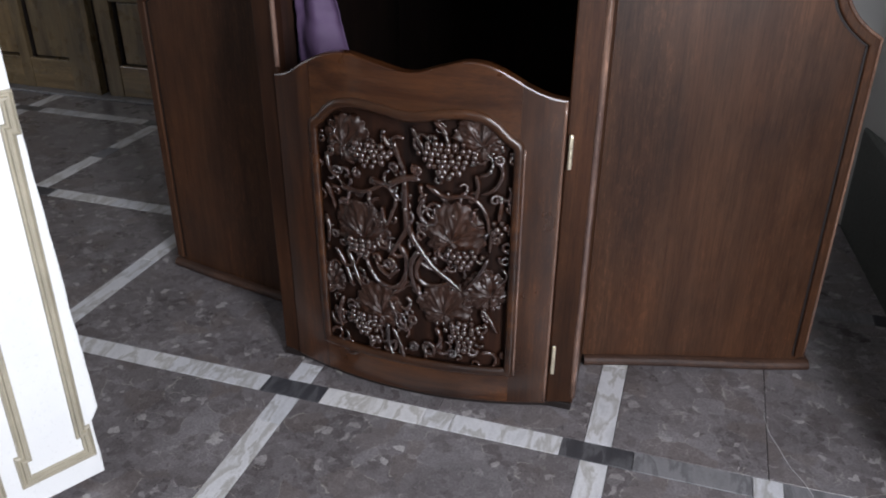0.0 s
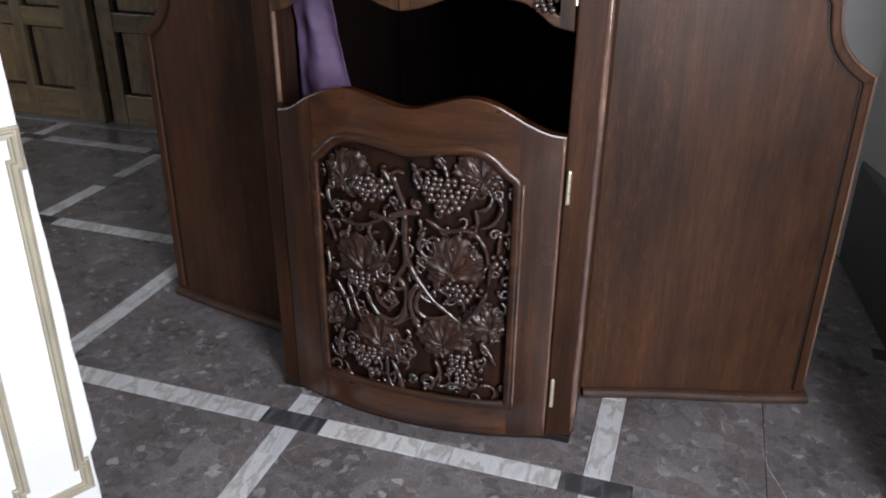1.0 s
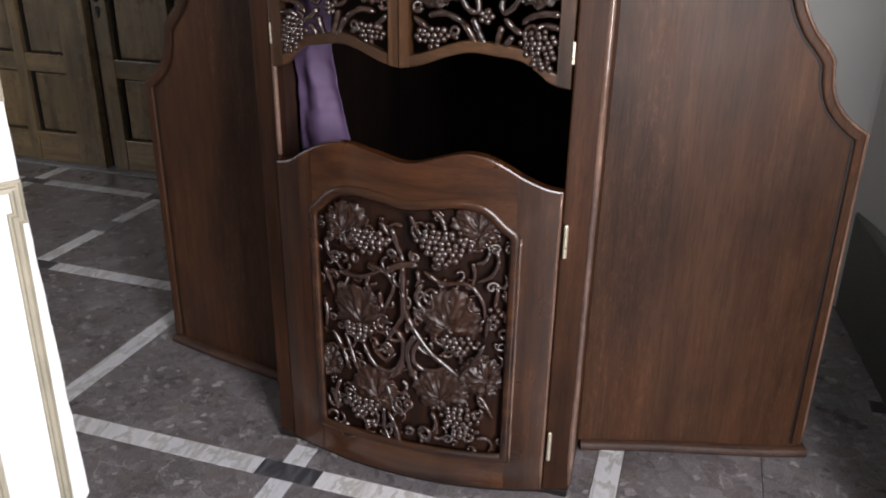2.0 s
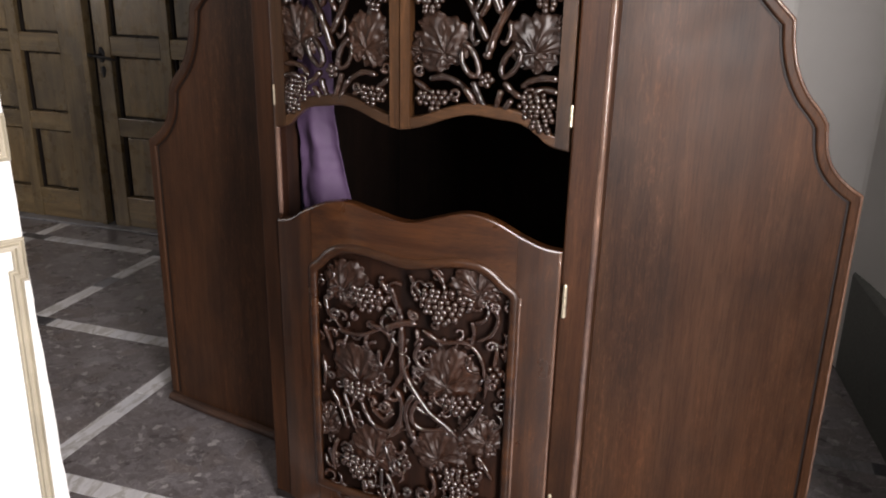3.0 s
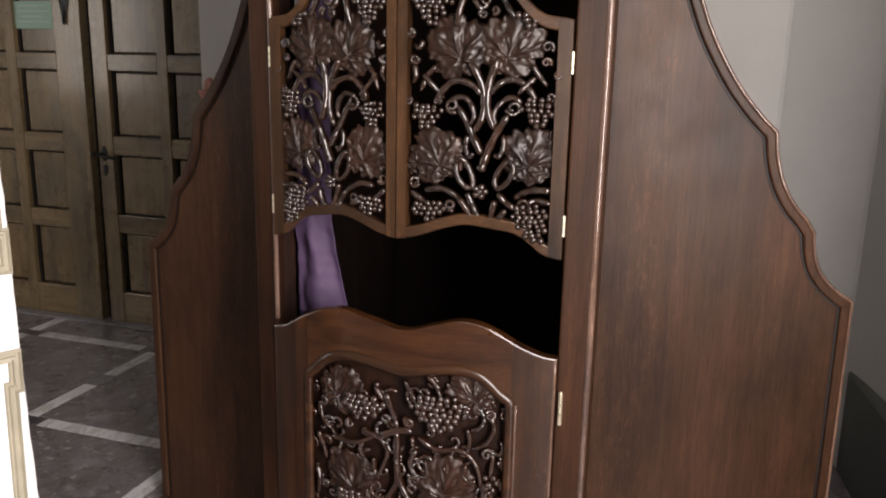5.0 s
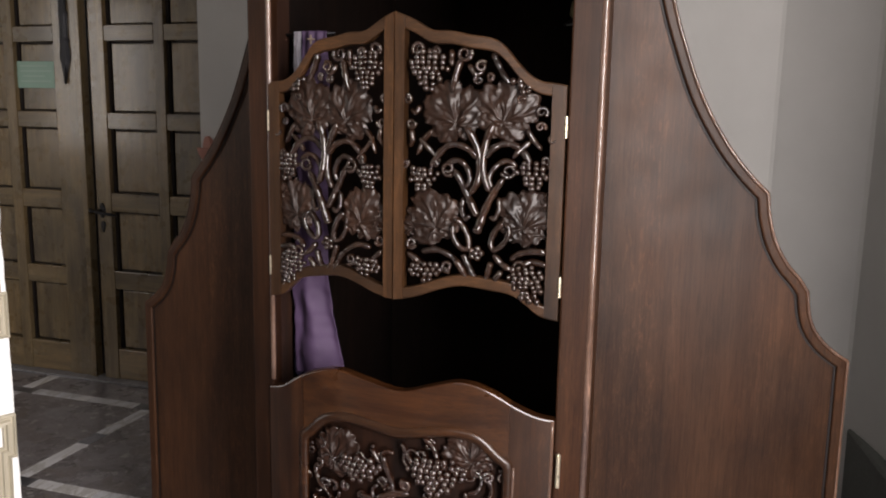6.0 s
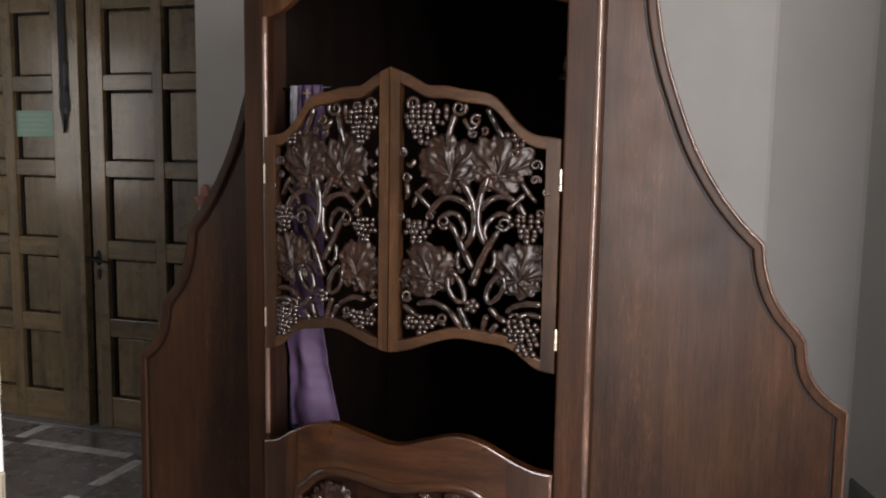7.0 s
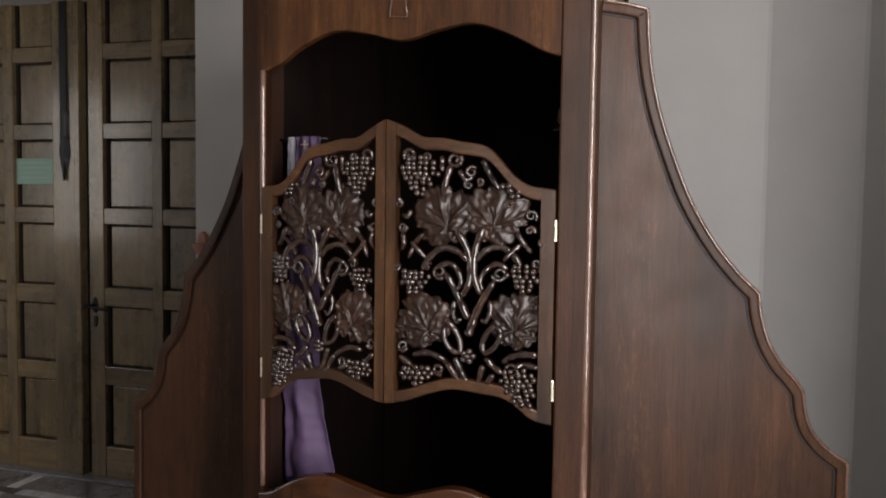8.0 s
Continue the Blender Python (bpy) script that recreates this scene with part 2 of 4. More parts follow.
SIGN = plain("pale_green_card", (0.27, 0.42, 0.34), rough=0.5, vary=0.06)
SIGN_INK = plain("faded_card_ink", (0.40, 0.52, 0.45), rough=0.5, vary=0.06)
TERRACOTTA = plain("pink_plaster", (0.50, 0.24, 0.19), rough=0.7, vary=0.25, size=60)
GLASS_DARK = plain("dark_lamp_glass", (0.03, 0.03, 0.03), rough=0.12, coat=0.6)
CABLE = plain("grey_cable", (0.25, 0.24, 0.22), rough=0.5)
STONE = breccia("breccia_floor")
MARBLE_W = marble("white_marble", (0.78, 0.78, 0.80), (0.36, 0.34, 0.30))
MARBLE_G = marble("grey_marble", (0.25, 0.25, 0.265), (0.10, 0.10, 0.11))
MARBLE_K = marble("black_marble", (0.060, 0.060, 0.068), (0.15, 0.15, 0.16), rough=0.4)
GROUT = plain("dark_grout", (0.05, 0.046, 0.042), rough=0.9)

# ---- building helpers ----


def part(name, bm, mat, parent=None, label="", smooth=False):
    """One mesh object, in place in the room, under a thing or a part."""
    me = bpy.data.meshes.new(name)
    bmesh.ops.recalc_face_normals(bm, faces=bm.faces)
    if smooth:
        for f in bm.faces:
            f.smooth = True
    bm.to_mesh(me)
    bm.free()
    me.materials.append(mat)
    ob = new(name, me)
    if parent is not None:
        ob.parent = parent
        if parent.type == 'EMPTY':
            ob.matrix_parent_inverse = Matrix.Translation(-parent.location)
    if label:
        ob["label"] = label
    return ob


def thing(name, at, label, category, **more):
    ob = new(name)
    ob.empty_display_size = 0.1
    ob.location = at
    return tagged(ob, label, category, **more)


def box(x0, x1, y0, y1, z0, z1, bevel=0.003, bm=None):
    own = bmesh.new()
    bmesh.ops.create_cube(own, size=1.0)
    for v in own.verts:
        v.co = Vector(((x0 + x1) / 2 + v.co.x * (x1 - x0), (y0 + y1) / 2 + v.co.y * (y1 - y0), (z0 + z1) / 2 + v.co.z * (z1 - z0)))
    if bevel:
        bmesh.ops.bevel(own, geom=own.edges[:], offset=bevel, segments=2, affect='EDGES', profile=0.5)
    if bm is None:
        return own
    me = bpy.data.meshes.new("joined")
    own.to_mesh(me)
    own.free()
    bm.from_mesh(me)
    bpy.data.meshes.remove(me)
    return bm


def loft(rings, closed=True, caps=True):
    """Faces between rings of points; each ring closed on itself."""
    bm = bmesh.new()
    rows = [[bm.verts.new(p) for p in ring] for ring in rings]
    for a, b in zip(rows, rows[1:]):
        n = len(a)
        for i in range(n if closed else n - 1):
            j = (i + 1) % n
            bm.faces.new((a[i], a[j], b[j], b[i]))
    if caps and closed:
        bm.faces.new(rows[0])
        bm.faces.new(rows[-1][::-1])
    return bm


def board(xs, low, high, front, thick, edge=0.003):
    """A board whose lower and upper edges and front follow functions of x, with eased edges."""
    rings = []
    for x in xs:
        y, a, c, e = front(x), low(x), high(x), edge
        q = thick
        rings.append([(x, y + e, a), (x, y + 0.3 * e, a + 0.3 * e), (x, y, a + e), (x, y, c - e), (x, y + 0.3 * e, c - 0.3 * e), (x, y + e, c),
                      (x, y + q - e, c), (x, y + q, c - e), (x, y + q, a + e), (x, y + q - e, a)])
    return loft(rings)


def spline(points, steps=8):
    """A smooth line through points of any dimension (Catmull-Rom)."""
    p = [np.array(q, float) for q in points]
    p = [2 * p[0] - p[1]] + p + [2 * p[-1] - p[-2]]
    out = []
    for i in range(1, len(p) - 2):
        for k in range(steps):
            s = k / steps
            out.append(0.5 * (2 * p[i] + (p[i + 1] - p[i - 1]) * s + (2 * p[i - 1] - 5 * p[i] + 4 * p[i + 1] - p[i + 2]) * s ** 2
                              + (3 * p[i] - p[i - 1] - 3 * p[i + 1] + p[i + 2]) * s ** 3))
    out.append(p[-2])
    return out


def curve_of(points):
    """A function z(x) through smooth points in order of x."""
    line = spline(points, 10)
    xs, zs = [q[0] for q in line], [q[1] for q in line]
    return lambda x: float(np.interp(x, xs, zs))


def spread(a, b, n):
    return [a + (b - a) * i / (n - 1) for i in range(n)]


def tube(points, radii, sides=7, deep=1.0):
    """A round stem along 3D points; deep draws its back out, as in pierced carving."""
    pts = [Vector(p) for p in points]
    rings = []
    for i, p in enumerate(pts):
        along = (pts[min(i + 1, len(pts) - 1)] - pts[max(i - 1, 0)]).normalized()
        side = along.cross(Vector((0, 1, 0)))
        if side.length < 0.05:
            side = along.cross(Vector((1, 0, 0)))
        side.normalize()
        up = side.cross(along)
        r = radii[i]
        ring = []
        for k in range(sides):
            a = 2 * math.pi * k / sides
            off = r * (math.cos(a) * side + math.sin(a) * up)
            if off.y > 0:
                off.y *= deep
            ring.append(p + off)
        rings.append(ring)
    return loft(rings)


def sweep(points, normal, profile, flip=1):
    """A moulding: the profile (across, outward) carried along a line that lies in a plane with that normal."""
    pts = [Vector(p) for p in points]
    n = Vector(normal).normalized()
    rings = []
    for i, p in enumerate(pts):
        a = (p - pts[i - 1]).normalized() if i else None
        c = (pts[i + 1] - p).normalized() if i < len(pts) - 1 else None
        a, c = a or c, c or a
        sa, sc = n.cross(a).normalized() * flip, n.cross(c).normalized() * flip
        side = (sa + sc).normalized()
        side /= max(0.45, side.dot(sa))
        rings.append([p + side * u + n * v for u, v in profile])
    return loft(rings)

# ---- the room ----


def wall(name, outline, z0, z1, thick, mat=PLASTER, label=""):
    """A wall of even thickness along a line in plan; its face is the line, its body lies to the left of it."""
    pts = [Vector((*p, 0)) for p in outline]
    rings = []
    for i, p in enumerate(pts):
        a = (p - pts[i - 1]).normalized() if i else (pts[1] - p).normalized()
        c = (pts[i + 1] - p).normalized() if i < len(pts) - 1 else a
        n = Vector((-(a + c).y, (a + c).x, 0)).normalized()
        q = p + n * thick
        rings.append([(p.x, p.y, z0), (q.x, q.y, z0), (q.x, q.y, z1), (p.x, p.y, z1)])
    ob = part(name, loft(rings), mat)
    return tagged(ob, label or "pale grey painted plaster wall", "wall", kind="structure")


TOP = 4.6
wall("wall_north", [(-1.48, 1.95), (1.32, 1.95), (1.335, 1.946), (1.35, 1.935), (1.655, 1.73), (1.668, 1.715), (1.674, 1.69), (1.80, 1.10), (1.93, 0.30), (1.975, -0.02), (1.99, -0.05), (2.03, -0.06), (2.6, -0.06)], 0, TOP, 0.5)
wall("wall_portal", [(-5.0, 2.3), (-3.45, 2.3)], 0, TOP, 0.3)
wall("wall_beside_portal", [(-1.485, 2.3), (-1.40, 2.3)], 0, TOP, 0.3)
# Unseen; carried forward over the portal to shade the door's top.
tagged(part("wall_over_portal", box(-4.99, -1.482, 0.5, 2.6, 2.84, TOP, 0), PLASTER), "unseen pale plaster block over the portal, added to shade its top", "wall", kind="structure")
wall("wall_west_near", [(-5.0, -4.4), (-5.0, -1.5)], 0, TOP, 0.3)
wall("wall_west_far", [(-5.0, -0.3), (-5.0, 2.3)], 0, TOP, 0.3)
wall("wall_west_sill", [(-5.0, -1.5), (-5.0, -0.3)], 0, 1.2, 0.3)
wall("wall_west_head", [(-5.0, -1.5), (-5.0, -0.3)], 2.8, TOP, 0.3)
# east wall with its window opening
wall("wall_east_near", [(2.6, -2.82), (2.6, -4.4)], 0, TOP, 0.3)
wall("wall_east_far", [(2.6, -0.06), (2.6, -1.78)], 0, TOP, 0.3)
wall("wall_east_sill", [(2.6, -1.78), (2.6, -2.82)], 0, 0.5, 0.3)
wall("wall_east_head", [(2.6, -1.78), (2.6, -2.82)], 3.1, TOP, 0.3)
# south wall, unseen, with a high opening added for the fill lamp
wall("wall_south_east", [(2.6, -4.4), (1.45, -4.4)], 0, TOP, 0.3)
wall("wall_south_west", [(0.15, -4.4), (-5.0, -4.4)], 0, TOP, 0.3)
wall("wall_south_head", [(1.45, -4.4), (0.15, -4.4)], 3.4, TOP, 0.3)
wall("wall_south_sill", [(1.45, -4.4), (0.15, -4.4)], 0, 1.8, 0.3)
tagged(part("ceiling", box(-5.3, 2.9, -4.7, 2.6, TOP, TOP + 0.2, 0), PLASTER), "pale plaster ceiling", "ceiling", kind="structure")
ledge = []
for x, y in ((1.676, 1.67), (1.715, 1.30), (1.765, 0.85), (1.815, 0.40)):
    ledge.append([(x, y, 0.0), (x - 0.004, y, 0.425), (x + 0.004, y, 0.438), (x + 0.018, y, 0.444), (x + 0.4, y, 0.444), (x + 0.4, y, 0.0)])
tagged(part("plinth", loft(ledge), PLINTH), "dark grey-green painted masonry ledge along the wall", "ledge", kind="structure")

# Unseen block at the ledge's end, added to shade the floor behind the wing.
tagged(part("pier", box(1.72, 2.12, -0.09, 0.41, 0.0, 0.72, 0.02), PLINTH), "unseen dark grey-green block added to shade the floor behind the wing", "pier", kind="structure")

# Unseen beam, added to keep high window light off the portal's top.
tagged(part("wall_arch", box(-1.46, -1.22, 0.6, 1.945, 2.80, TOP, 0), PLASTER), "unseen pale plaster block over the passage, added to shade the portal", "wall", kind="structure")

# ---- portal: old panelled double door ----
ROWS = [(0.20, 0.575), (0.685, 1.045), (1.155, 1.53), (1.625, 2.03), (2.12, 2.49), (2.58, 2.93)]
portal = thing("door_1", (-2.4, 2.2, 0.0), "closed old brown oak double door with square panels", "door", kind="structure")


def portal_leaf(x0, x1, columns):
    """One leaf: stiles, rails and sunk panels."""
    leaf = part("leaf", box(x0 + 0.005, x1 - 0.005, 2.245, 2.27, 0.012, 3.06, 0), GROOVE, portal, "brown oak door leaf with sunk panels")
    edges = [x0] + [v for c in columns for v in c] + [x1]
    for a, b in zip(edges[::2], edges[1::2]):
        part("stile", box(a, b, 2.195, 2.245, 0.010, 3.065, 0.004), OLD_OAK, leaf)
    zs = [0.014] + [v for r in ROWS for v in r] + [3.06]
    for a, b in columns:
        for z0, z1 in zip(zs[::2], zs[1::2]):
            part("rail", box(a + 0.0005, b - 0.0005, 2.198, 2.245, z0, z1, 0.004), OLD_OAK_RAIL, leaf)
        for z0, z1 in ROWS:
            bm = box(a + 0.030, b - 0.008, 2.226, 2.246, z0 + 0.010, z1 - 0.012, 0.004)
            part("panel", bm, OLD_OAK, leaf)
            # Near-black strip: shade on the recess's side put into colour.
            bm = box(a + 0.002, a + 0.018, 2.222, 2.246, z0 + 0.001, z1 - 0.001, 0.002)
            part("panel_edge", bm, GROOVE, leaf, "dark strip for the shade along the panel's edge")
    return leaf


left_leaf = portal_leaf(-3.38, -2.432, [(-3.28, -3.0), (-2.925, -2.632)])
right_leaf = portal_leaf(-2.375, -1.40, [(-2.272, -1.935), (-1.868, -1.55)])
part("meeting_stile", box(-2.462, -2.425, 2.178, 2.195, 0.01, 3.06, 0.004), OLD_OAK, left_leaf)
part("gap", box(-2.43, -2.377, 2.25, 2.28, 0.0, 3.06, 0), GROOVE, portal, "dark gap between the leaves")
part("threshold", box(-3.4, -1.45, 2.13, 2.30, 0.0, 0.012, 0.003), MARBLE_G, portal, "worn grey stone threshold")
# long iron bolt with a spear-shaped end
bolt = part("bolt", box(-2.567, -2.515, 2.182, 2.193, 2.02, 3.05, 0.003), IRON, left_leaf, "black iron bolt")
rings = []
for z, w in ((2.20, 0.030), (2.185, 0.036), (2.17, 0.030), (2.05, 0.028), (2.035, 0.038), (2.02, 0.030), (1.99, 0.036), (1.94, 0.040), (1.90, 0.030), (1.84, 0.014), (1.785, 0.002)):
    rings.append([(-2.541 - w, 2.190, z), (-2.541 - 0.4 * w, 2.174, z), (-2.541 + 0.4 * w, 2.174, z), (-2.541 + w, 2.190, z)])
part("bolt_tip", loft(rings), IRON, left_leaf, "spear-shaped black iron end")
# lever handle and key plate
rings = []
for z, w in ((1.095, 0.004), (1.075, 0.018), (1.06, 0.024), (1.03, 0.024), (1.015, 0.016), (1.005, 0.004)):
    rings.append([(-2.335 - w, 2.196, z), (-2.335 - 0.6 * w, 2.186, z), (-2.335 + 0.6 * w, 2.186, z), (-2.335 + w, 2.196, z)])
part("handle_plate", loft(rings), IRON, right_leaf, "black iron rose")
lever = [(-2.335, 2.19, 1.048), (-2.335, 2.14, 1.048), (-2.32, 2.125, 1.047), (-2.27, 2.12, 1.043), (-2.21, 2.122, 1.036), (-2.185, 2.128, 1.03)]
part("lever", tube(spline(lever, 4), [0.010] * 8 + [0.009] * 9 + [0.006] * 4), IRON, right_leaf, "black iron lever", smooth=True)
part("knob", tube([(-2.40, 2.17, 1.048), (-2.37, 2.14, 1.048), (-2.335, 2.14, 1.048)], [0.014, 0.010, 0.009]), IRON, right_leaf, smooth=True)
rings = []
for z, w in ((0.985, 0.006), (0.975, 0.018), (0.95, 0.018), (0.93, 0.010), (0.92, 0.003)):
    rings.append([(-2.333 - w, 2.196, z), (-2.333 - 0.6 * w, 2.188, z), (-2.333 + 0.6 * w, 2.188, z), (-2.333 + w, 2.196, z)])
part("key_plate", loft(rings), IRON, right_leaf, "black iron key plate")

notice = thing("door_sign", (-2.78, 2.218, 1.84), "small pale green paper sign on the oak door", "sign")
part("card", box(-2.925, -2.648, 2.216, 2.2235, 1.762, 1.918, 0.001), SIGN, notice)
for k, (a, b) in enumerate(((-2.90, -2.70), (-2.90, -2.67), (-2.88, -2.72), (-2.90, -2.68))):
    part("text_bar", box(a, b, 2.2135, 2.2155, 1.888 - 0.030 * k, 1.896 - 0.030 * k, 0), SIGN_INK, notice, "faded line of writing")

stoup = thing("wall_stoup", (-1.43, 1.95, 1.42), "small pink plaster stoup on the grey wall", "stoup")
rings = []
for z, r in ((1.385, 0.008), (1.40, 0.020), (1.42, 0.030), (1.44, 0.036), (1.455, 0.038), (1.452, 0.030), (1.435, 0.020)):
    rings.append([(-1.430 + r * math.cos(a), 1.94 - 0.02 - r * (0.6 + 0.5 * math.sin(a)), z) for a in (2 * math.pi * k / 18 for k in range(18))])
part("bowl", loft(rings), TERRACOTTA, stoup, smooth=True)
rings = []
for z, w in ((1.39, 0.012), (1.43, 0.030), (1.47, 0.034), (1.50, 0.022), (1.515, 0.006)):
    rings.append([(-1.430 - w, 1.949, z), (-1.430 - 0.7 * w, 1.925, z), (-1.430 + 0.7 * w, 1.925, z), (-1.430 + w, 1.949, z)])
part("back_plate", loft(rings), TERRACOTTA, stoup)

# ---- confessional ----
MID = 0.35          # axis of symmetry
JF = 0.108          # front of the posts
IN0, IN1 = -0.036, 0.732   # opening
OUT0, OUT1 = -0.108, 0.806


def bow(x):
    """Front of the bowed lower door."""
    return 0.034 + 0.45 * (x - MID) ** 2


def bow_up(x):
    """Front of the upper doors."""
    return 0.066 + 0.26 * (x - 0.335) ** 2


box_of_priest = thing("confessional", (MID, 0.55, 0.0), "dark brown stained oak confessional with carved vine panels", "confessional")
C = box_of_priest


def post(x0, x1):
    bm = box(x0, x1, JF, JF + 0.05, 0.02, 2.46, 0.005)
    inner = x1 if x0 < 0 else x0
    for v in bm.verts:
        v.co.y += 0.26 * abs(v.co.x - inner) * max(0.0, 1 - (v.co.y - JF) / 0.05)
    return part("post", bm, OAK_POST, C)


post(OUT0, IN0)
post(IN1, OUT1)
# worn rounded beads on the posts' right-hand corners, highlight in their pale colour
for x in (OUT1 - 0.003, IN0 - 0.002):
    line = [(x, JF + (0.022 if x > 0.5 else 0.004), z) for z in spread(0.04 if x > 0.5 else 0.93, 2.455 if x > 0.5 else 2.02, 24)]
    wob = [(p[0] + 0.0012 * noise.noise(Vector((p[2] * 7, x, 0))), p[1], p[2]) for p in line]
    part("bead", tube(wob, [0.0090 if x > 0.5 else 0.0070] * len(wob), 10), OAK_LIT_EDGE, C, "worn rounded edge with a highlight in its pale colour", smooth=True)
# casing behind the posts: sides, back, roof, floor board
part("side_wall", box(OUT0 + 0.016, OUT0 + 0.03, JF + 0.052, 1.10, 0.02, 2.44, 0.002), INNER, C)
part("side_wall", box(OUT1 - 0.03, OUT1 - 0.016, JF + 0.052, 1.10, 0.02, 2.44, 0.002), OAK, C)
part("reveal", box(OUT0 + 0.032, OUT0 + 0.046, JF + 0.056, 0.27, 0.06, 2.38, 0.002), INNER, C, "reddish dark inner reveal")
# Linings, back and floor board carry the interior's shade in their near-black colour.
part("lining", box(OUT0 + 0.032, OUT0 + 0.045, 0.272, 1.08, 0.06, 2.38, 0), SHADED_WOOD, C, "inner panel, the box's shade put into its near-black colour")
part("lining", box(OUT1 - 0.045, OUT1 - 0.032, JF + 0.06, 1.08, 0.06, 2.38, 0), SHADED_WOOD, C, "inner panel, the box's shade put into its near-black colour")
part("back_wall", box(OUT0 + 0.008, OUT1 - 0.004, 1.102, 1.125, 0.02, 2.44, 0.002), SHADED_WOOD, C)
part("roof", box(OUT0 + 0.002, OUT1 - 0.002, JF + 0.03, 1.125, 2.462, 2.485, 0.003), OAK, C)
part("floor_board", box(OUT0 + 0.032, OUT1 - 0.032, JF + 0.06, 1.10, 0.03, 0.055, 0.002), SHADED_WOOD, C)
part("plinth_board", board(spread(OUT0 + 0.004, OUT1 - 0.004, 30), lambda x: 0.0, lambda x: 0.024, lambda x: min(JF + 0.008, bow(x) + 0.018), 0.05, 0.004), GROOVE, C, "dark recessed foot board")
# header with a cupid's bow underside and a carved cross
under = curve_of([(IN0 - 0.01, 2.012), (0.01, 2.035), (0.07, 2.075), (0.16, 2.110), (0.25, 2.100), (0.342, 2.080), (0.43, 2.100), (0.52, 2.112), (0.61, 2.082), (0.69, 2.040), (IN1 + 0.01, 2.024)])
part("header", board(spread(IN0 + 0.0005, IN1 - 0.0005, 60), under, lambda x: 2.455, lambda x: JF + 0.004, 0.028, 0.004), OAK_HEAD, C, "oak header with a curved lower edge")


def flared(a, z0, z1, w0, w1):
    """An arm of the cross, wider at its end."""
    return [(a - w0, z0), (a - w1, z1), (a + w1, z1), (a + w0, z0)]


cross = part("cross", box(0.318, 0.350, JF - 0.001, JF + 0.006, 2.19, 2.40, 0.001), OAK_HEAD, C, "raised cross with a beaded outline")
arms = [[(0.318, 2.19), (0.311, 2.136), (0.357, 2.134), (0.350, 2.19)], [(0.350, 2.40), (0.357, 2.44), (0.311, 2.44), (0.318, 2.40)],
        [(0.350, 2.29), (0.40, 2.282), (0.40, 2.33), (0.350, 2.322)], [(0.318, 2.322), (0.268, 2.33), (0.268, 2.282), (0.318, 2.29)]]
for arm in arms:
    part("cross_arm", loft([[(x, JF + 0.006, z) for x, z in arm], [(x, JF - 0.001, z) for x, z in arm]]), OAK_HEAD, cross)
    line = [(x, JF - 0.001, z) for x, z in arm]
    part("cross_bead", tube(line, [0.0026] * 4, 6), OAK_LIT_EDGE, cross, smooth=True)
part("cross_bead", tube([(0.318, JF - 0.001, 2.19), (0.318, JF - 0.001, 2.29)], [0.0026] * 2, 6), OAK_LIT_EDGE, cross)
part("cross_bead", tube([(0.350, JF - 0.001, 2.19), (0.350, JF - 0.001, 2.29)], [0.0026] * 2, 6), OAK_LIT_EDGE, cross)

# ---- wings ----
SCALLOPS = [[(0.447, 2.207), (0.51, 2.198), (0.556, 2.186)], [(0.556, 2.186), (0.562, 2.10), (0.573, 2.02), (0.594, 1.93), (0.628, 1.83), (0.676, 1.71), (0.737, 1.60), (0.795, 1.52), (0.848, 1.462)],
            [(0.848, 1.462), (0.856, 1.40), (0.874, 1.335), (0.905, 1.278), (0.945, 1.235), (0.968, 1.205)], [(0.968, 1.205), (0.976, 1.15), (0.992, 1.105), (1.02, 1.068), (1.055, 1.038), (1.086, 1.018)]]


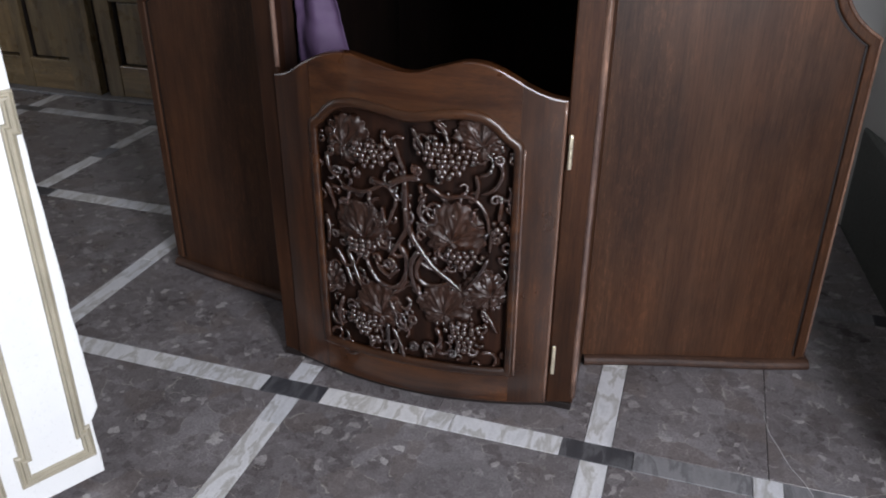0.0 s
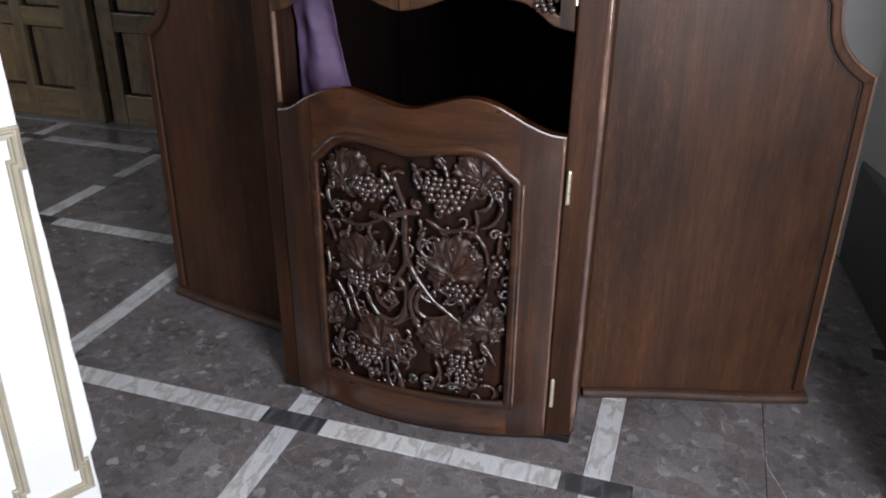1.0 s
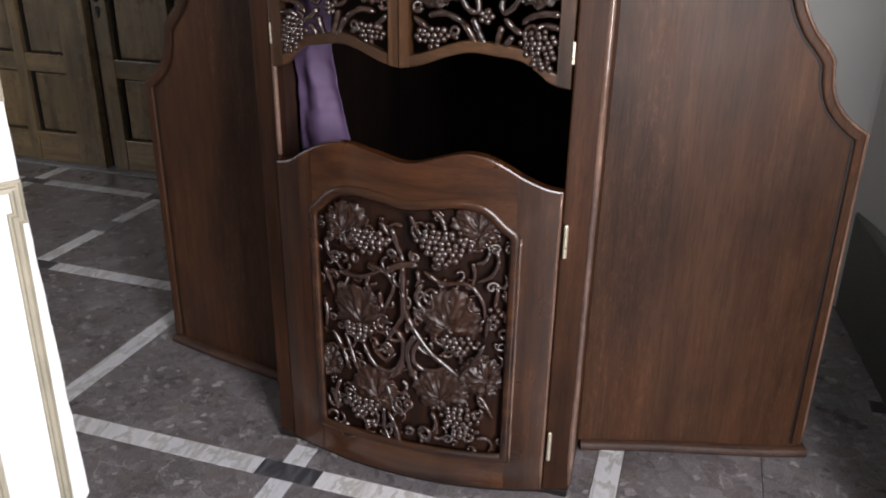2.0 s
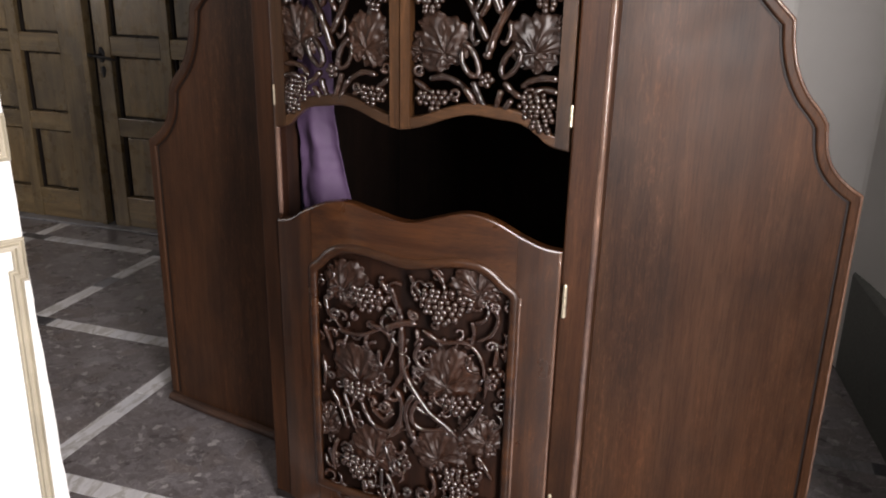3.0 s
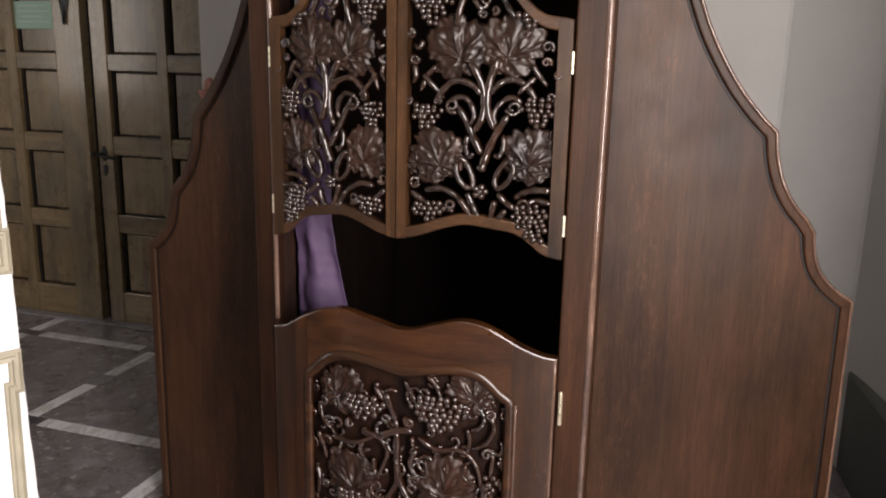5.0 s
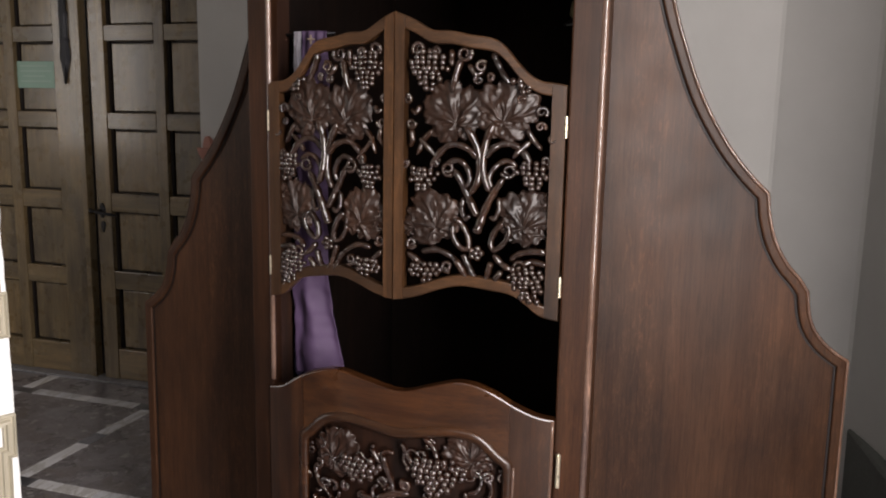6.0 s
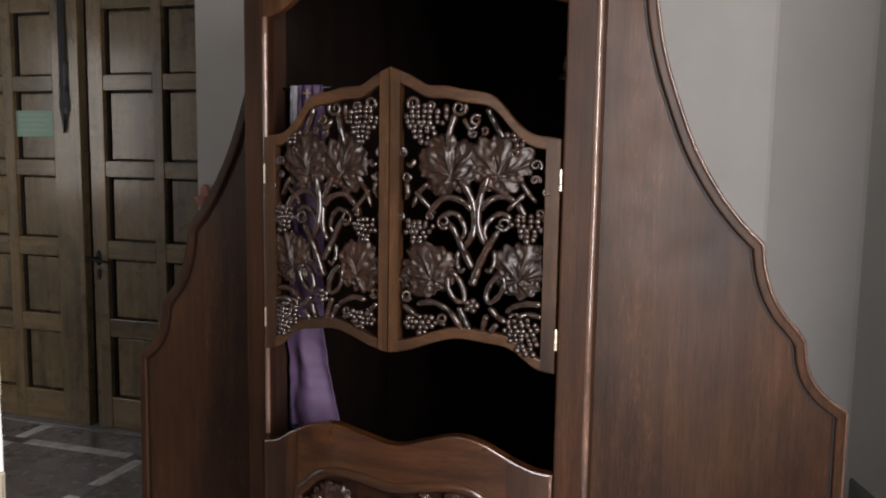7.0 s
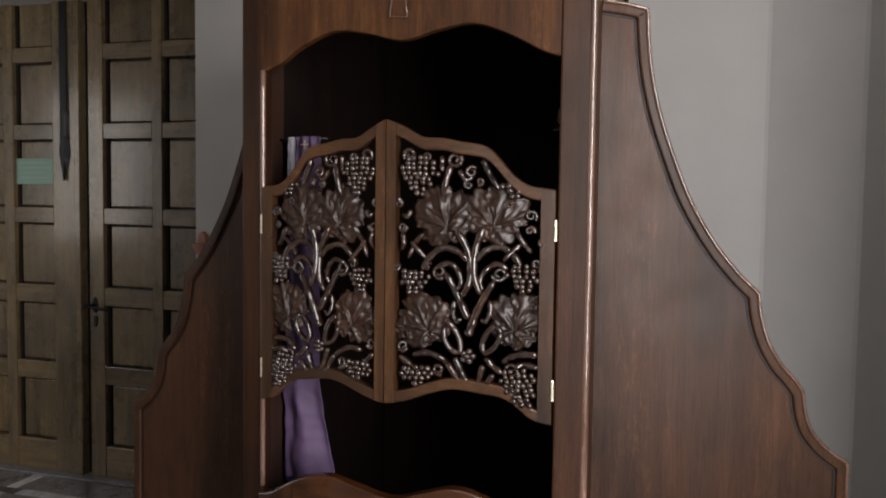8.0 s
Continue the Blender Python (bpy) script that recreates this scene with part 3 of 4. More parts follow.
def wing(sign, start, slope, label, wide=0.0, drop=0.0):
    """A scalloped side screen, splayed back from the front, with a bead along its edge and a foot moulding."""
    outline = []
    for seg in SCALLOPS:
        line = spline(seg, 7)
        outline += [(q[0] + wide * min(1, max(0, (q[0] - 0.60) / 0.25)), q[1] - drop) for q in (line if not outline else line[1:])]

    def place(d, z, proud=0.0):
        x = MID + sign * d
        y = start + slope * (d - 0.458)
        n = math.hypot(1, slope)
        return (x + sign * slope / n * proud, y - proud / n, z)

    if sign > 0:
        outline = [(d - 0.007 * math.sin(math.pi * (d - 0.556) / 0.292) if 0.556 < d < 0.848 else d + 0.005 * math.sin(math.pi * (d - 0.848) / 0.12) if 0.848 < d < 0.968 else d, z) for d, z in outline]
    rings = []
    for d, z in [(0.446, outline[0][1])] + outline[1:] + [(1.0865, 1.0)]:
        z = z - 0.004
        d = min(d, 1.083 + wide)
        rings.append([place(d, 0.03), place(d, z), place(d, z, -0.022), place(d, 0.03, -0.022)])
    w = part("wing", loft(rings), OAK, C, label)
    edge = [place(d, z) for d, z in outline] + [place(1.086 + wide + 0.008 * (1 - z), z) for z in spread(0.98, 0.045, 14)]
    n = Vector(place(0.5, 1, 1.0)) - Vector(place(0.5, 1, 0.0))
    prof = [(-0.028, -0.024), (-0.028, 0.006), (-0.0265, 0.009), (-0.023, 0.0105), (-0.008, 0.0105), (-0.0045, 0.0095), (-0.0015, 0.0068), (0.0005, 0.003), (0.001, -0.002), (0.001, -0.018), (-0.003, -0.024)]
    part("edge_bead", sweep(edge, n, prof, sign), OAK, w, "moulded edge bead")
    lip = [tuple(Vector(p) + n * 0.0045) for p in edge]
    # Only the right wing's edge has the highlight in its colour.
    part("worn_edge", tube(lip, [0.0052] * len(lip), 8), OAK_LIT_EDGE if sign > 0 else OAK, w, "worn edge, its highlight in pale colour on the right wing", smooth=True)
    # Thin strip on the board; its dark colour gives the groove's shade.
    inner = [(-0.034, 0.0), (-0.034, 0.0022), (-0.0285, 0.0022), (-0.0285, 0.0)]
    part("groove", sweep(edge, n, inner, sign), GROOVE, w, "dark strip for the shaded groove beside the bead")
    foot = [place(d, 0.002 + 0.002 * math.sin(11 * d), 0.0025 * math.sin(9 * d)) for d in spread(0.452, 1.115, 26)]
    prof = [(0.0, -0.03), (0.0, 0.016), (0.005, 0.022), (0.012, 0.025), (0.019, 0.024), (0.026, 0.018), (0.030, 0.009), (0.031, 0.0), (0.031, -0.03)]
    part("foot_moulding", sweep(foot, n, prof, sign), OAK_FOOT, w, "worn foot moulding", smooth=False)
    return w


wing(1, 0.366, 0.285, "large plain oak side screen with a scalloped edge", 0.003)
wing(-1, 0.366, 0.235, "plain oak side screen with a scalloped edge", 0.011, 0.023)
for s in (1, -1):
    a, b = MID + s * 0.4565, MID + s * 0.445
    part("return_panel", loft([[(a, JF + 0.049, z), (b, 0.372, z), (b - s * 0.012, 0.372, z), (a - s * 0.012, JF + 0.049, z)] for z in (0.02, 2.44)]), OAK, C)

# ---- lower door ----
DL, DR = -0.046, 0.731
lower = curve_of([(DL, 0.912), (0.0, 0.925), (0.06, 0.962), (0.13, 0.992), (0.19, 0.999), (0.26, 0.985), (0.352, 0.968), (0.43, 0.988), (0.50, 1.005), (0.565, 0.992), (0.64, 0.950), (0.69, 0.927), (DR, 0.918)])
sill = 0.022
panel_top = curve_of([(0.072, 0.800), (0.10, 0.822), (0.125, 0.848), (0.16, 0.868), (0.21, 0.876), (0.27, 0.870), (0.35, 0.858), (0.43, 0.870), (0.49, 0.876), (0.54, 0.868), (0.575, 0.846), (0.597, 0.822), (0.627, 0.800)])
PX0, PX1, PZ0 = 0.072, 0.627, 0.128
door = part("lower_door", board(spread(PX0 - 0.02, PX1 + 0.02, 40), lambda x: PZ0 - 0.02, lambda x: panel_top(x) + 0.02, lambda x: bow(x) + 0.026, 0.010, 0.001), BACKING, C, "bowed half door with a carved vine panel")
part("stile", board(spread(DL, PX0 - 0.0005, 10), lambda x: sill, lower, bow, 0.034, 0.005), OAK_DOOR, door)
part("stile", board(spread(PX1 + 0.0005, DR, 10), lambda x: sill, lower, bow, 0.034, 0.005), OAK_DOOR, door)
part("top_rail", board(spread(PX0, PX1, 50), panel_top, lower, lambda x: bow(x) + 0.001, 0.033, 0.005), OAK_RAIL, door, "curved reddish oak top rail")
part("bottom_rail", board(spread(PX0, PX1, 40), lambda x: sill, lambda x: PZ0, lambda x: bow(x) + 0.001, 0.033, 0.004), OAK_RAIL, door)


def moulding(outline, front, wide, high, name, parent, mat):
    """A rounded frame moulding that lies on a bowed front, just outside an opening."""
    pts = [Vector((x, 0, z)) for x, z in outline]
    rings = []
    m = len(pts)
    for i, p in enumerate(pts):
        a, c = (p - pts[i - 1]).normalized(), (pts[(i + 1) % m] - p).normalized()
        sa, sc = Vector((a.z, 0, -a.x)), Vector((c.z, 0, -c.x))
        s = (sa + sc).normalized()
        s /= max(0.5, s.dot(sa))
        ring = []
        for u, v in ((-0.45, -1.6), (-0.5, 0.1), (-0.25, 0.75), (0.05, 1.0), (0.3, 0.8), (0.5, 0.15), (0.55, -0.3)):
            q = p + s * (u * wide)
            ring.append((q.x, front(q.x) - v * high, q.z))
        rings.append(ring)
    rings.append(rings[0])
    return part(name, loft(rings, caps=False), mat, parent, smooth=True)


ring = [(PX0, z) for z in spread(0.790, PZ0, 12)] + [(x, PZ0) for x in spread(PX0 + 0.012, PX1 - 0.012, 26)] + [(PX1, z) for z in spread(PZ0, 0.790, 12)] + [(x, panel_top(x)) for x in spread(PX1 - 0.004, PX0 + 0.004, 46)]
moulding(ring, bow, 0.026, 0.008, "panel_moulding", door, OAK_RAIL)


def hinge(x, y, z, tall, parent, slim=0.007):
    bm = bmesh.new()
    for k in range(3):
        a, b = z + tall * k / 3 + 0.0008, z + tall * (k + 1) / 3 - 0.0008
        bmesh.ops.create_cone(bm, cap_ends=True, segments=10, radius1=slim, radius2=slim, depth=b - a, matrix=Matrix.Translation((x, y, (a + b) / 2)))
    bmesh.ops.create_uvsphere(bm, u_segments=8, v_segments=6, radius=slim * 0.9, matrix=Matrix.Translation((x, y, z + tall)))
    return part("hinge", bm, BRASS, parent, "polished brass hinge")


hinge(DR + 0.0135, JF - 0.004, 0.745, 0.084, door, 0.0056)
hinge(DR + 0.0135, JF - 0.004, 0.128, 0.088, door, 0.0056)

# worn edges right of the stile and panel moulding, pale colour as highlight
for x, r, z0, z1, out in ((DR - 0.004, 0.0048, 0.03, 0.915, 0.002), (PX1 + 0.013, 0.0035, 0.12, 0.795, -0.002)):
    line = [(x + 0.0008 * noise.noise(Vector((z * 9, x, 3))), bow(x) + out, z) for z in spread(z0, z1, 22)]
    part("worn_edge", tube(line, [r] * 22, 8), OAK_LIT_EDGE, door, "worn edge with its highlight put into the pale colour", smooth=True)

# ---- carving ----


berry_meshes = {}


def berry_mesh(mat):
    if mat.name not in berry_meshes:
        bm = bmesh.new()
        bmesh.ops.create_icosphere(bm, subdivisions=2, radius=1.0)
        for f in bm.faces:
            f.smooth = True
        me = bpy.data.meshes.new("grape")
        bm.to_mesh(me)
        bm.free()
        me.materials.append(mat)
        berry_meshes[mat.name] = me
    return berry_meshes[mat.name]


class Carver:
    """Places carved vine, leaves and grapes on a bowed front; to_xz turns the design's plan into x and z."""

    def __init__(self, parent, to_xz, unit, front, mat, seed):
        self.parent, self.to_xz, self.unit, self.front, self.mat = parent, to_xz, unit, front, mat
        self.rng = random.Random(seed)

    def at(self, u, v, out=0.0):
        x, z = self.to_xz(u, v)
        return Vector((x, self.front(x) - out, z))

    slim = 1.0

    def vine(self, points, thick=8.0, out=0.012, taper=0.65, name="vine_stem"):
        line = spline(points, 6)
        n = len(line)
        ph = self.rng.uniform(0, 6)
        pts = [self.at(q[0], q[1], out + 0.004 * math.sin(ph + 5 * i / n)) for i, q in enumerate(line)]
        radii = [self.slim * self.unit * thick * 0.72 * (1 - (1 - taper) * i / n) * (1 + 0.10 * math.sin(ph + i * 1.3)) for i in range(n)]
        for e, f in ((0, 0.45), (1, 0.85), (n - 1, 0.35), (n - 2, 0.75)):
            radii[e] *= f
        return part(name, tube(pts, radii, 10, 2.4), self.mat, self.parent, smooth=True)

    def curl(self, u, v, r, turns=1.4, start=0.0, way=1, thick=6.0, out=0.012):
        pts = []
        steps = int(9 * turns)
        for i in range(steps + 1):
            s = i / steps
            a = start + way * 2 * math.pi * turns * s
            k = r * (1 - 0.72 * s)
            pts.append((u + k * math.cos(a), v + k * math.sin(a)))
        return self.vine(pts, thick, out, 0.6, "tendril")

    def grapes(self, u, v, w, h, step=19.0, out=0.012, lean=0.0):
        """A bunch of berries, tapering downwards."""
        rows = max(2, int(h / (0.82 * step)))
        for j in range(rows):
            s = j / max(1, rows - 1)
            width = w * (0.62 + 0.95 * s if s < 0.4 else 1.0 - 0.85 * (s - 0.4) / 0.6)
            n = max(1, int(width / step))
            for i in range(n + 1):
                a = (i - n / 2) * step + (step / 2 if j % 2 else 0) + self.rng.uniform(-0.16, 0.16) * step
                b = -h / 2 + j * 0.82 * step + self.rng.uniform(-0.16, 0.16) * step
                dome = 0.010 * max(0.0, 1 - (2 * a / w) ** 2)
                r = self.unit * step * self.rng.uniform(0.44, 0.62)
                spot = self.at(u + a + lean * b, v + b, out + dome)
                ball = new("grape", berry_mesh(self.mat))
                ball.location, ball.scale, ball.parent = spot, (r, r, r * 1.08), self.parent

    def leaf(self, u, v, size, turn=0.0, out=0.012, lobes=5):
        """A vine leaf with lobes, teeth, raised veins and a bellied blade."""
        seg, levels = 96, 14
        ph = self.rng.uniform(0, 6)
        rings = []
        for k in range(levels + 1):
            s = max(0.03, k / levels)
            row = []
            for i in range(seg):
                a = 2 * math.pi * i / seg
                b5 = lobes * (a - math.pi / 2)
                cleft = max(0.0, -math.cos(b5)) ** 6
                rim = 0.96 - (0.17 if lobes < 7 else 0.13) * cleft + 0.10 * abs(math.sin(a * 8.5 + ph)) + 0.05 * math.sin(a * 3 + ph)
                near = (b5 / (2 * math.pi) + 0.5) % 1 - 0.5
                vein = 0.0050 * math.exp(-(near * s * 17) ** 2) * (1 - 0.5 * s)
                side = 0.0032 * math.sin(s * 19 - abs(near) * 16) * s * (1 - math.exp(-(near * 7) ** 2))
                belly = 0.0024 * math.sin(math.pi * min(1, s * 0.95)) * (0.5 + 0.5 * math.cos(b5)) + 0.0038 * noise.noise(Vector((9 * s * math.cos(a) + ph, 9 * s * math.sin(a), v))) + 0.0026 * noise.noise(Vector((19 * s * math.cos(a), 19 * s * math.sin(a), u + v))) + 0.006 * noise.noise(Vector((3.2 * s * math.cos(a) + ph, 3.2 * s * math.sin(a), u)))
                dip = 0.005 * s ** 4 - 0.003 * s ** 3 * cleft
                hole = 0.006 * math.exp(-(s * 6) ** 2)
                r = size * s * (rim if s > 0.5 else 0.9)
                c = a + turn
                pull = 0.40 * size * (1 - s)
                row.append(self.at(u + r * math.cos(c) + pull * math.sin(turn), v - r * math.sin(c) + pull * math.cos(turn), out + vein + side + belly - dip - hole))
            rings.append(row)
        under = [self.at(u + size * 0.8 * math.cos(2 * math.pi * i / seg + turn), v - size * 0.8 * math.sin(2 * math.pi * i / seg + turn), out - 0.012) for i in range(seg)]
        rings.append(under)
        return part("vine_leaf", loft(rings), LEAF_UP if self.mat == CARVED_UP else LEAF, self.parent, smooth=True)

    def fill(self, count, w, h, r, thick, avoid, out=0.006, inside=None):
        """Small tendrils in the ground between the larger forms."""
        spots = list(avoid)
        tries = 0
        while count and tries < 4000:
            tries += 1
            u, v = self.rng.uniform(0, w), self.rng.uniform(0, h)
            if inside and not inside(*self.to_xz(u, v)):
                continue
            if all((u - a) ** 2 + (v - b) ** 2 > (c + r * 0.7) ** 2 for a, b, c in spots):
                spots.append((u, v, r))
                count -= 1
                self.curl(u, v, r * self.rng.uniform(0.8, 1.2), self.rng.uniform(0.6, 1.3), self.rng.uniform(0, 6), self.rng.choice((-1, 1)), thick, out)

    def berry(self, u, v, r, out=0.014):
        """A rosette of five berries round a sixth."""
        spots = [(u + r * 0.75 * math.cos(1.2566 * k), v + r * 0.75 * math.sin(1.2566 * k), out, 0.55) for k in range(5)]
        for a, b, o, k in spots + [(u, v, out + 0.004, 0.5)]:
            ball = new("rosette_berry", berry_mesh(self.mat))
            ball.location, ball.parent = self.at(a, b, o), self.parent
            ball.scale = (self.unit * r * k,) * 3


# lower panel, in a plan 100 wide and 128 high
def low_xz(u, v):
    return PX0 + 0.006 + u / 100 * (PX1 - PX0 - 0.012), 0.842 - v / 128 * (0.842 - PZ0 - 0.004)


low = Carver(door, low_xz, 0.0056, lambda x: bow(x) + 0.020, CARVED, 3)
low.slim = 0.76
low.vine([(40, 30), (48, 27), (56, 26)], 3.4, 0.017, 0.95, "cross_bar")
low.vine([(48, 27), (48, 41), (49, 51), (52, 58), (57, 65), (63, 72), (70, 77), (77, 83)], 3.4, 0.016)
low.vine([(48, 41), (48, 53), (44, 61), (39, 69)], 3.2, 0.014)
low.vine([(44, 62), (48, 69), (47, 79), (42, 86), (34, 85), (29, 79), (26, 72)], 2.9, 0.015)
low.vine([(48, 79), (45, 86), (40, 90)], 2.6, 0.013)
low.vine([(55, 63), (51, 70), (51, 78), (53, 86), (57, 92)], 3.0, 0.015)
low.vine([(58, 64), (54, 71), (54, 78), (59, 82), (67, 81), (72, 77)], 2.8, 0.013)
low.vine([(31, 76), (38, 80), (44, 76)], 2.4, 0.012)
low.vine([(55, 69), (60, 73), (67, 74)], 2.4, 0.012)
low.vine([(43, 9), (45, 16), (47, 22), (48, 27)], 3.0, 0.016)
for line in ([(37, 7), (40, 11), (42, 14)], [(52, 2), (54, 7), (58, 11)], [(62, -2), (67, 2), (69, 7), (71, 11)], [(8, 71), (13, 80), (18, 91)], [(15, 71), (19, 81), (23, 90)], [(5, 36), (7, 42), (9, 50)], [(5, 21), (7, 28), (13, 33)], [(12, 37), (25, 37), (37, 32)], [(31, 30), (39, 33), (43, 39), (41, 46), (38, 53)], [(55, 29), (56, 32), (57, 34)], [(58, 29), (67, 34), (78, 33), (84, 36), (88, 43), (89, 52)], [(58, 35), (55, 42), (58, 48), (63, 48), (62, 40)], [(92, 15), (94, 21), (91, 28), (84, 32)], [(94, 34), (93, 46)], [(90, 48), (89, 62)], [(89, 64), (84, 74), (77, 84)], [(38, 94), (43, 104)], [(37, 109), (37, 122), (43, 131)], [(39, 111), (44, 120), (47, 130)], [(8, 128), (14, 133), (24, 129)], [(86, 93), (91, 99), (95, 106)], [(63, 106), (66, 112), (63, 119)], [(36, 43), (36, 49), (38, 53)], [(3, 55), (5, 62), (4, 70)], [(82, 22), (83, 28), (82, 35)], [(11, 99), (8, 110), (9, 119)], [(30, 35), (29, 40), (31, 44)]):
    low.vine(line, 2.5, 0.014)
for u, v, r in ((61, 7, 2.6), (38, 74, 3.8), (92, 15, 2.4), (54, 22, 2.6), (8, 109, 3.2), (16, 104, 2.4), (59, 120, 4.1), (86, 104, 3.5), (51, 119, 2.6), (8, 19, 2.4), (31, 12, 2.6), (42, 22, 2.4), (11, 29, 2.6), (57, 51, 2.6), (60, 69, 3.5), (33, 53, 2.4), (8, 63, 2.6), (25, 130, 2.6), (82, 118, 2.6), (92, 54, 2.4), (72, 121, 2.4), (2, 84, 2.6), (51, 104, 2.6), (80, 13, 2.4), (15, 45, 2.4), (64, 26, 2.6), (23, 28, 2.1), (91, 34, 2.6)):
    low.curl(u, v, r, low.rng.uniform(0.9, 1.5), low.rng.uniform(0, 6), low.rng.choice((-1, 1)), 2.3)
for u, v, s, t in ((23, 57, 11.8, 0.3), (72, 52, 12.1, -0.3), (31, 100, 10.9, 0.5), (68, 93, 11.2, -0.2), (87, 83, 9.4, 0.9), (18, 12, 10.0, -0.5), (82, 5, 9.4, 0.7), (4, 90, 7.1, 0.2)):
    low.leaf(u, v, 1.22 * s, t, 0.010, 7)
for u, v, w, h in ((30, 20, 25, 15), (68, 18, 28, 20), (23, 69, 17, 12), (76, 67, 18, 12), (24, 113, 21, 15), (77, 111, 19, 20), (93, 49, 6, 8), (29, 121, 7, 6)):
    low.grapes(u, v, w, h, 3.2, 0.015)
taken = [(23, 57, 9), (72, 52, 9), (31, 100, 8), (68, 93, 8), (87, 83, 6), (18, 12, 7), (82, 5, 6), (30, 20, 7), (68, 18, 9), (24, 113, 6), (77, 111, 8)]
for bend in range(95):
    u, v, a, r = low.rng.uniform(2, 98), low.rng.uniform(0, 126), low.rng.uniform(0, 6.28), low.rng.uniform(4.5, 8)
    x, z = low_xz(u, v)
    if z > panel_top(x) - 0.045 or any((u - p) ** 2 + (v - q) ** 2 < k * k for p, q, k in taken):
        continue
    taken.append((u, v, 3.4))
    turn = low.rng.choice((-1, 1)) * low.rng.uniform(0.45, 0.9)
    line = [(u, v)]
    for step in range(5):
        u, v, a = min(98, max(2, u + r * 0.42 * math.cos(a))), min(127, max(2, v + r * 0.42 * math.sin(a))), a + turn
        line.append((u, v))
    low.vine(line, low.rng.uniform(1.9, 2.5), 0.009, 0.6, "tendril")
low.fill(60, 100, 128, 2.8, 2.0, taken, 0.007, lambda x, z: z < panel_top(x) - 0.035)

# ---- upper doors ----
MEET = 0.322
top_edge = [(0.0, 1.885), (0.03, 1.872), (0.06, 1.860), (0.10, 1.842), (0.16, 1.834), (0.21, 1.830), (0.25, 1.812), (0.30, 1.762), (0.35, 1.727), (0.405, 1.717)]
low_edge = [(0.0, 1.192), (0.05, 1.200), (0.11, 1.224), (0.17, 1.236), (0.23, 1.234), (0.29, 1.222), (0.33, 1.198), (0.36, 1.176), (0.405, 1.163)]
smooth_top, smooth_low = curve_of(top_edge), curve_of(low_edge)


def leaf_top(d):
    """Hand-cut upper edge, slightly uneven."""
    return smooth_top(d) + 0.0034 * math.sin(52 * d + 0.6) * min(1.0, d / 0.06)


def leaf_low(d):
    return smooth_low(d) + 0.0016 * math.sin(47 * d) * min(1.0, d / 0.06)


def upper_leaf(sign, reach, seed, mat):
    """A pierced half of the swing door: frame, curved rails and openwork vine."""
    def d_of(x):
        return min(0.405, abs(x - MEET) * 0.405 / reach)

    def hi(x):
        return leaf_top(d_of(x))

    def lo(x):
        return leaf_low(d_of(x))

    a, b = MEET + sign * 0.0015, MEET + sign * reach
    w_mid, w_out = 0.024, 0.032
    xs = sorted((a + sign * w_mid, b - sign * w_out))
    stile_mid = board(spread(*sorted((a, a + sign * w_mid)), 5), lo, hi, lambda x: bow_up(x) - 0.004, 0.034, 0.004)
    leaf = part("upper_door", stile_mid, OAK_PALE, C, "pierced swing door leaf carved with vines and grapes")
    part("stile", board(spread(*sorted((b - sign * w_out, b)), 5), lo, hi, bow_up, 0.030, 0.004), OAK_PALE, leaf)
    part("top_rail", board(spread(xs[0] + 0.0003, xs[1] - 0.0003, 30), lambda x: hi(x) - 0.030, hi, lambda x: bow_up(x) + 0.001, 0.028, 0.004), OAK_PALE_RAIL, leaf)
    part("bottom_rail", board(spread(xs[0] + 0.0003, xs[1] - 0.0003, 30), lo, lambda x: lo(x) + 0.028, lambda x: bow_up(x) + 0.001, 0.028, 0.004), OAK_PALE_RAIL, leaf)
    for z in (1.222, 1.598):
        hinge(b + sign * 0.002, JF - 0.003 + 0.0, z, 0.048, leaf, 0.0042)

    def to_xz(u, v):
        # plan: 640 wide from the meeting stile, 1150 high
        d = u / 593 * reach
        return MEET + sign * d, 1.877 - (v - 42) * 0.000675 + u / 593 * (v - 287) / 861 * 0.03

    k = Carver(leaf, to_xz, 0.00067 * reach / 0.4, lambda x: bow_up(x) + 0.018, mat, seed)
    for line in ([(256, 423), (287, 478), (306, 544), (303, 617), (278, 668)], [(353, 412), (328, 472), (318, 544), (325, 605), (346, 658)]):
        k.vine(line, 21, 0.014, 0.8)
    for line in ([(136, 567), (163, 522), (206, 489), (262, 502), (305, 545)], [(483, 559), (447, 508), (404, 485), (359, 497), (322, 541)]):
        k.vine(line, 18, 0.010, 0.9)
    for line in ([(184, 559), (228, 545), (259, 571), (274, 613), (258, 646)], [(435, 567), (398, 547), (363, 565), (341, 606), (353, 650)]):
        k.vine(line, 16, 0.008, 0.8)
    # crossing stems below the arches, the longer one with a rounded end in front
    k.vine([(303, 747), (278, 695), (246, 632), (212, 572)], 21, 0.010, 0.75)
    k.vine([(299, 809), (309, 786), (327, 730), (357, 667), (395, 606)], 24, 0.016, 0.65)
    for line in ([(250, 679), (247, 727), (262, 756), (278, 742)], [(373, 677), (378, 723), (363, 756), (346, 748)], [(94, 467), (126, 505), (167, 551)], [(139, 439), (104, 475), (82, 528)],
                 [(464, 432), (491, 475), (515, 508)], [(480, 472), (439, 513), (420, 537)], [(198, 157), (201, 193), (206, 216)], [(262, 208), (287, 244), (313, 227)], [(59, 435), (67, 471), (54, 499)], [(92, 354), (78, 377), (57, 367)]):
        k.vine(line, 15, 0.010, 0.75)
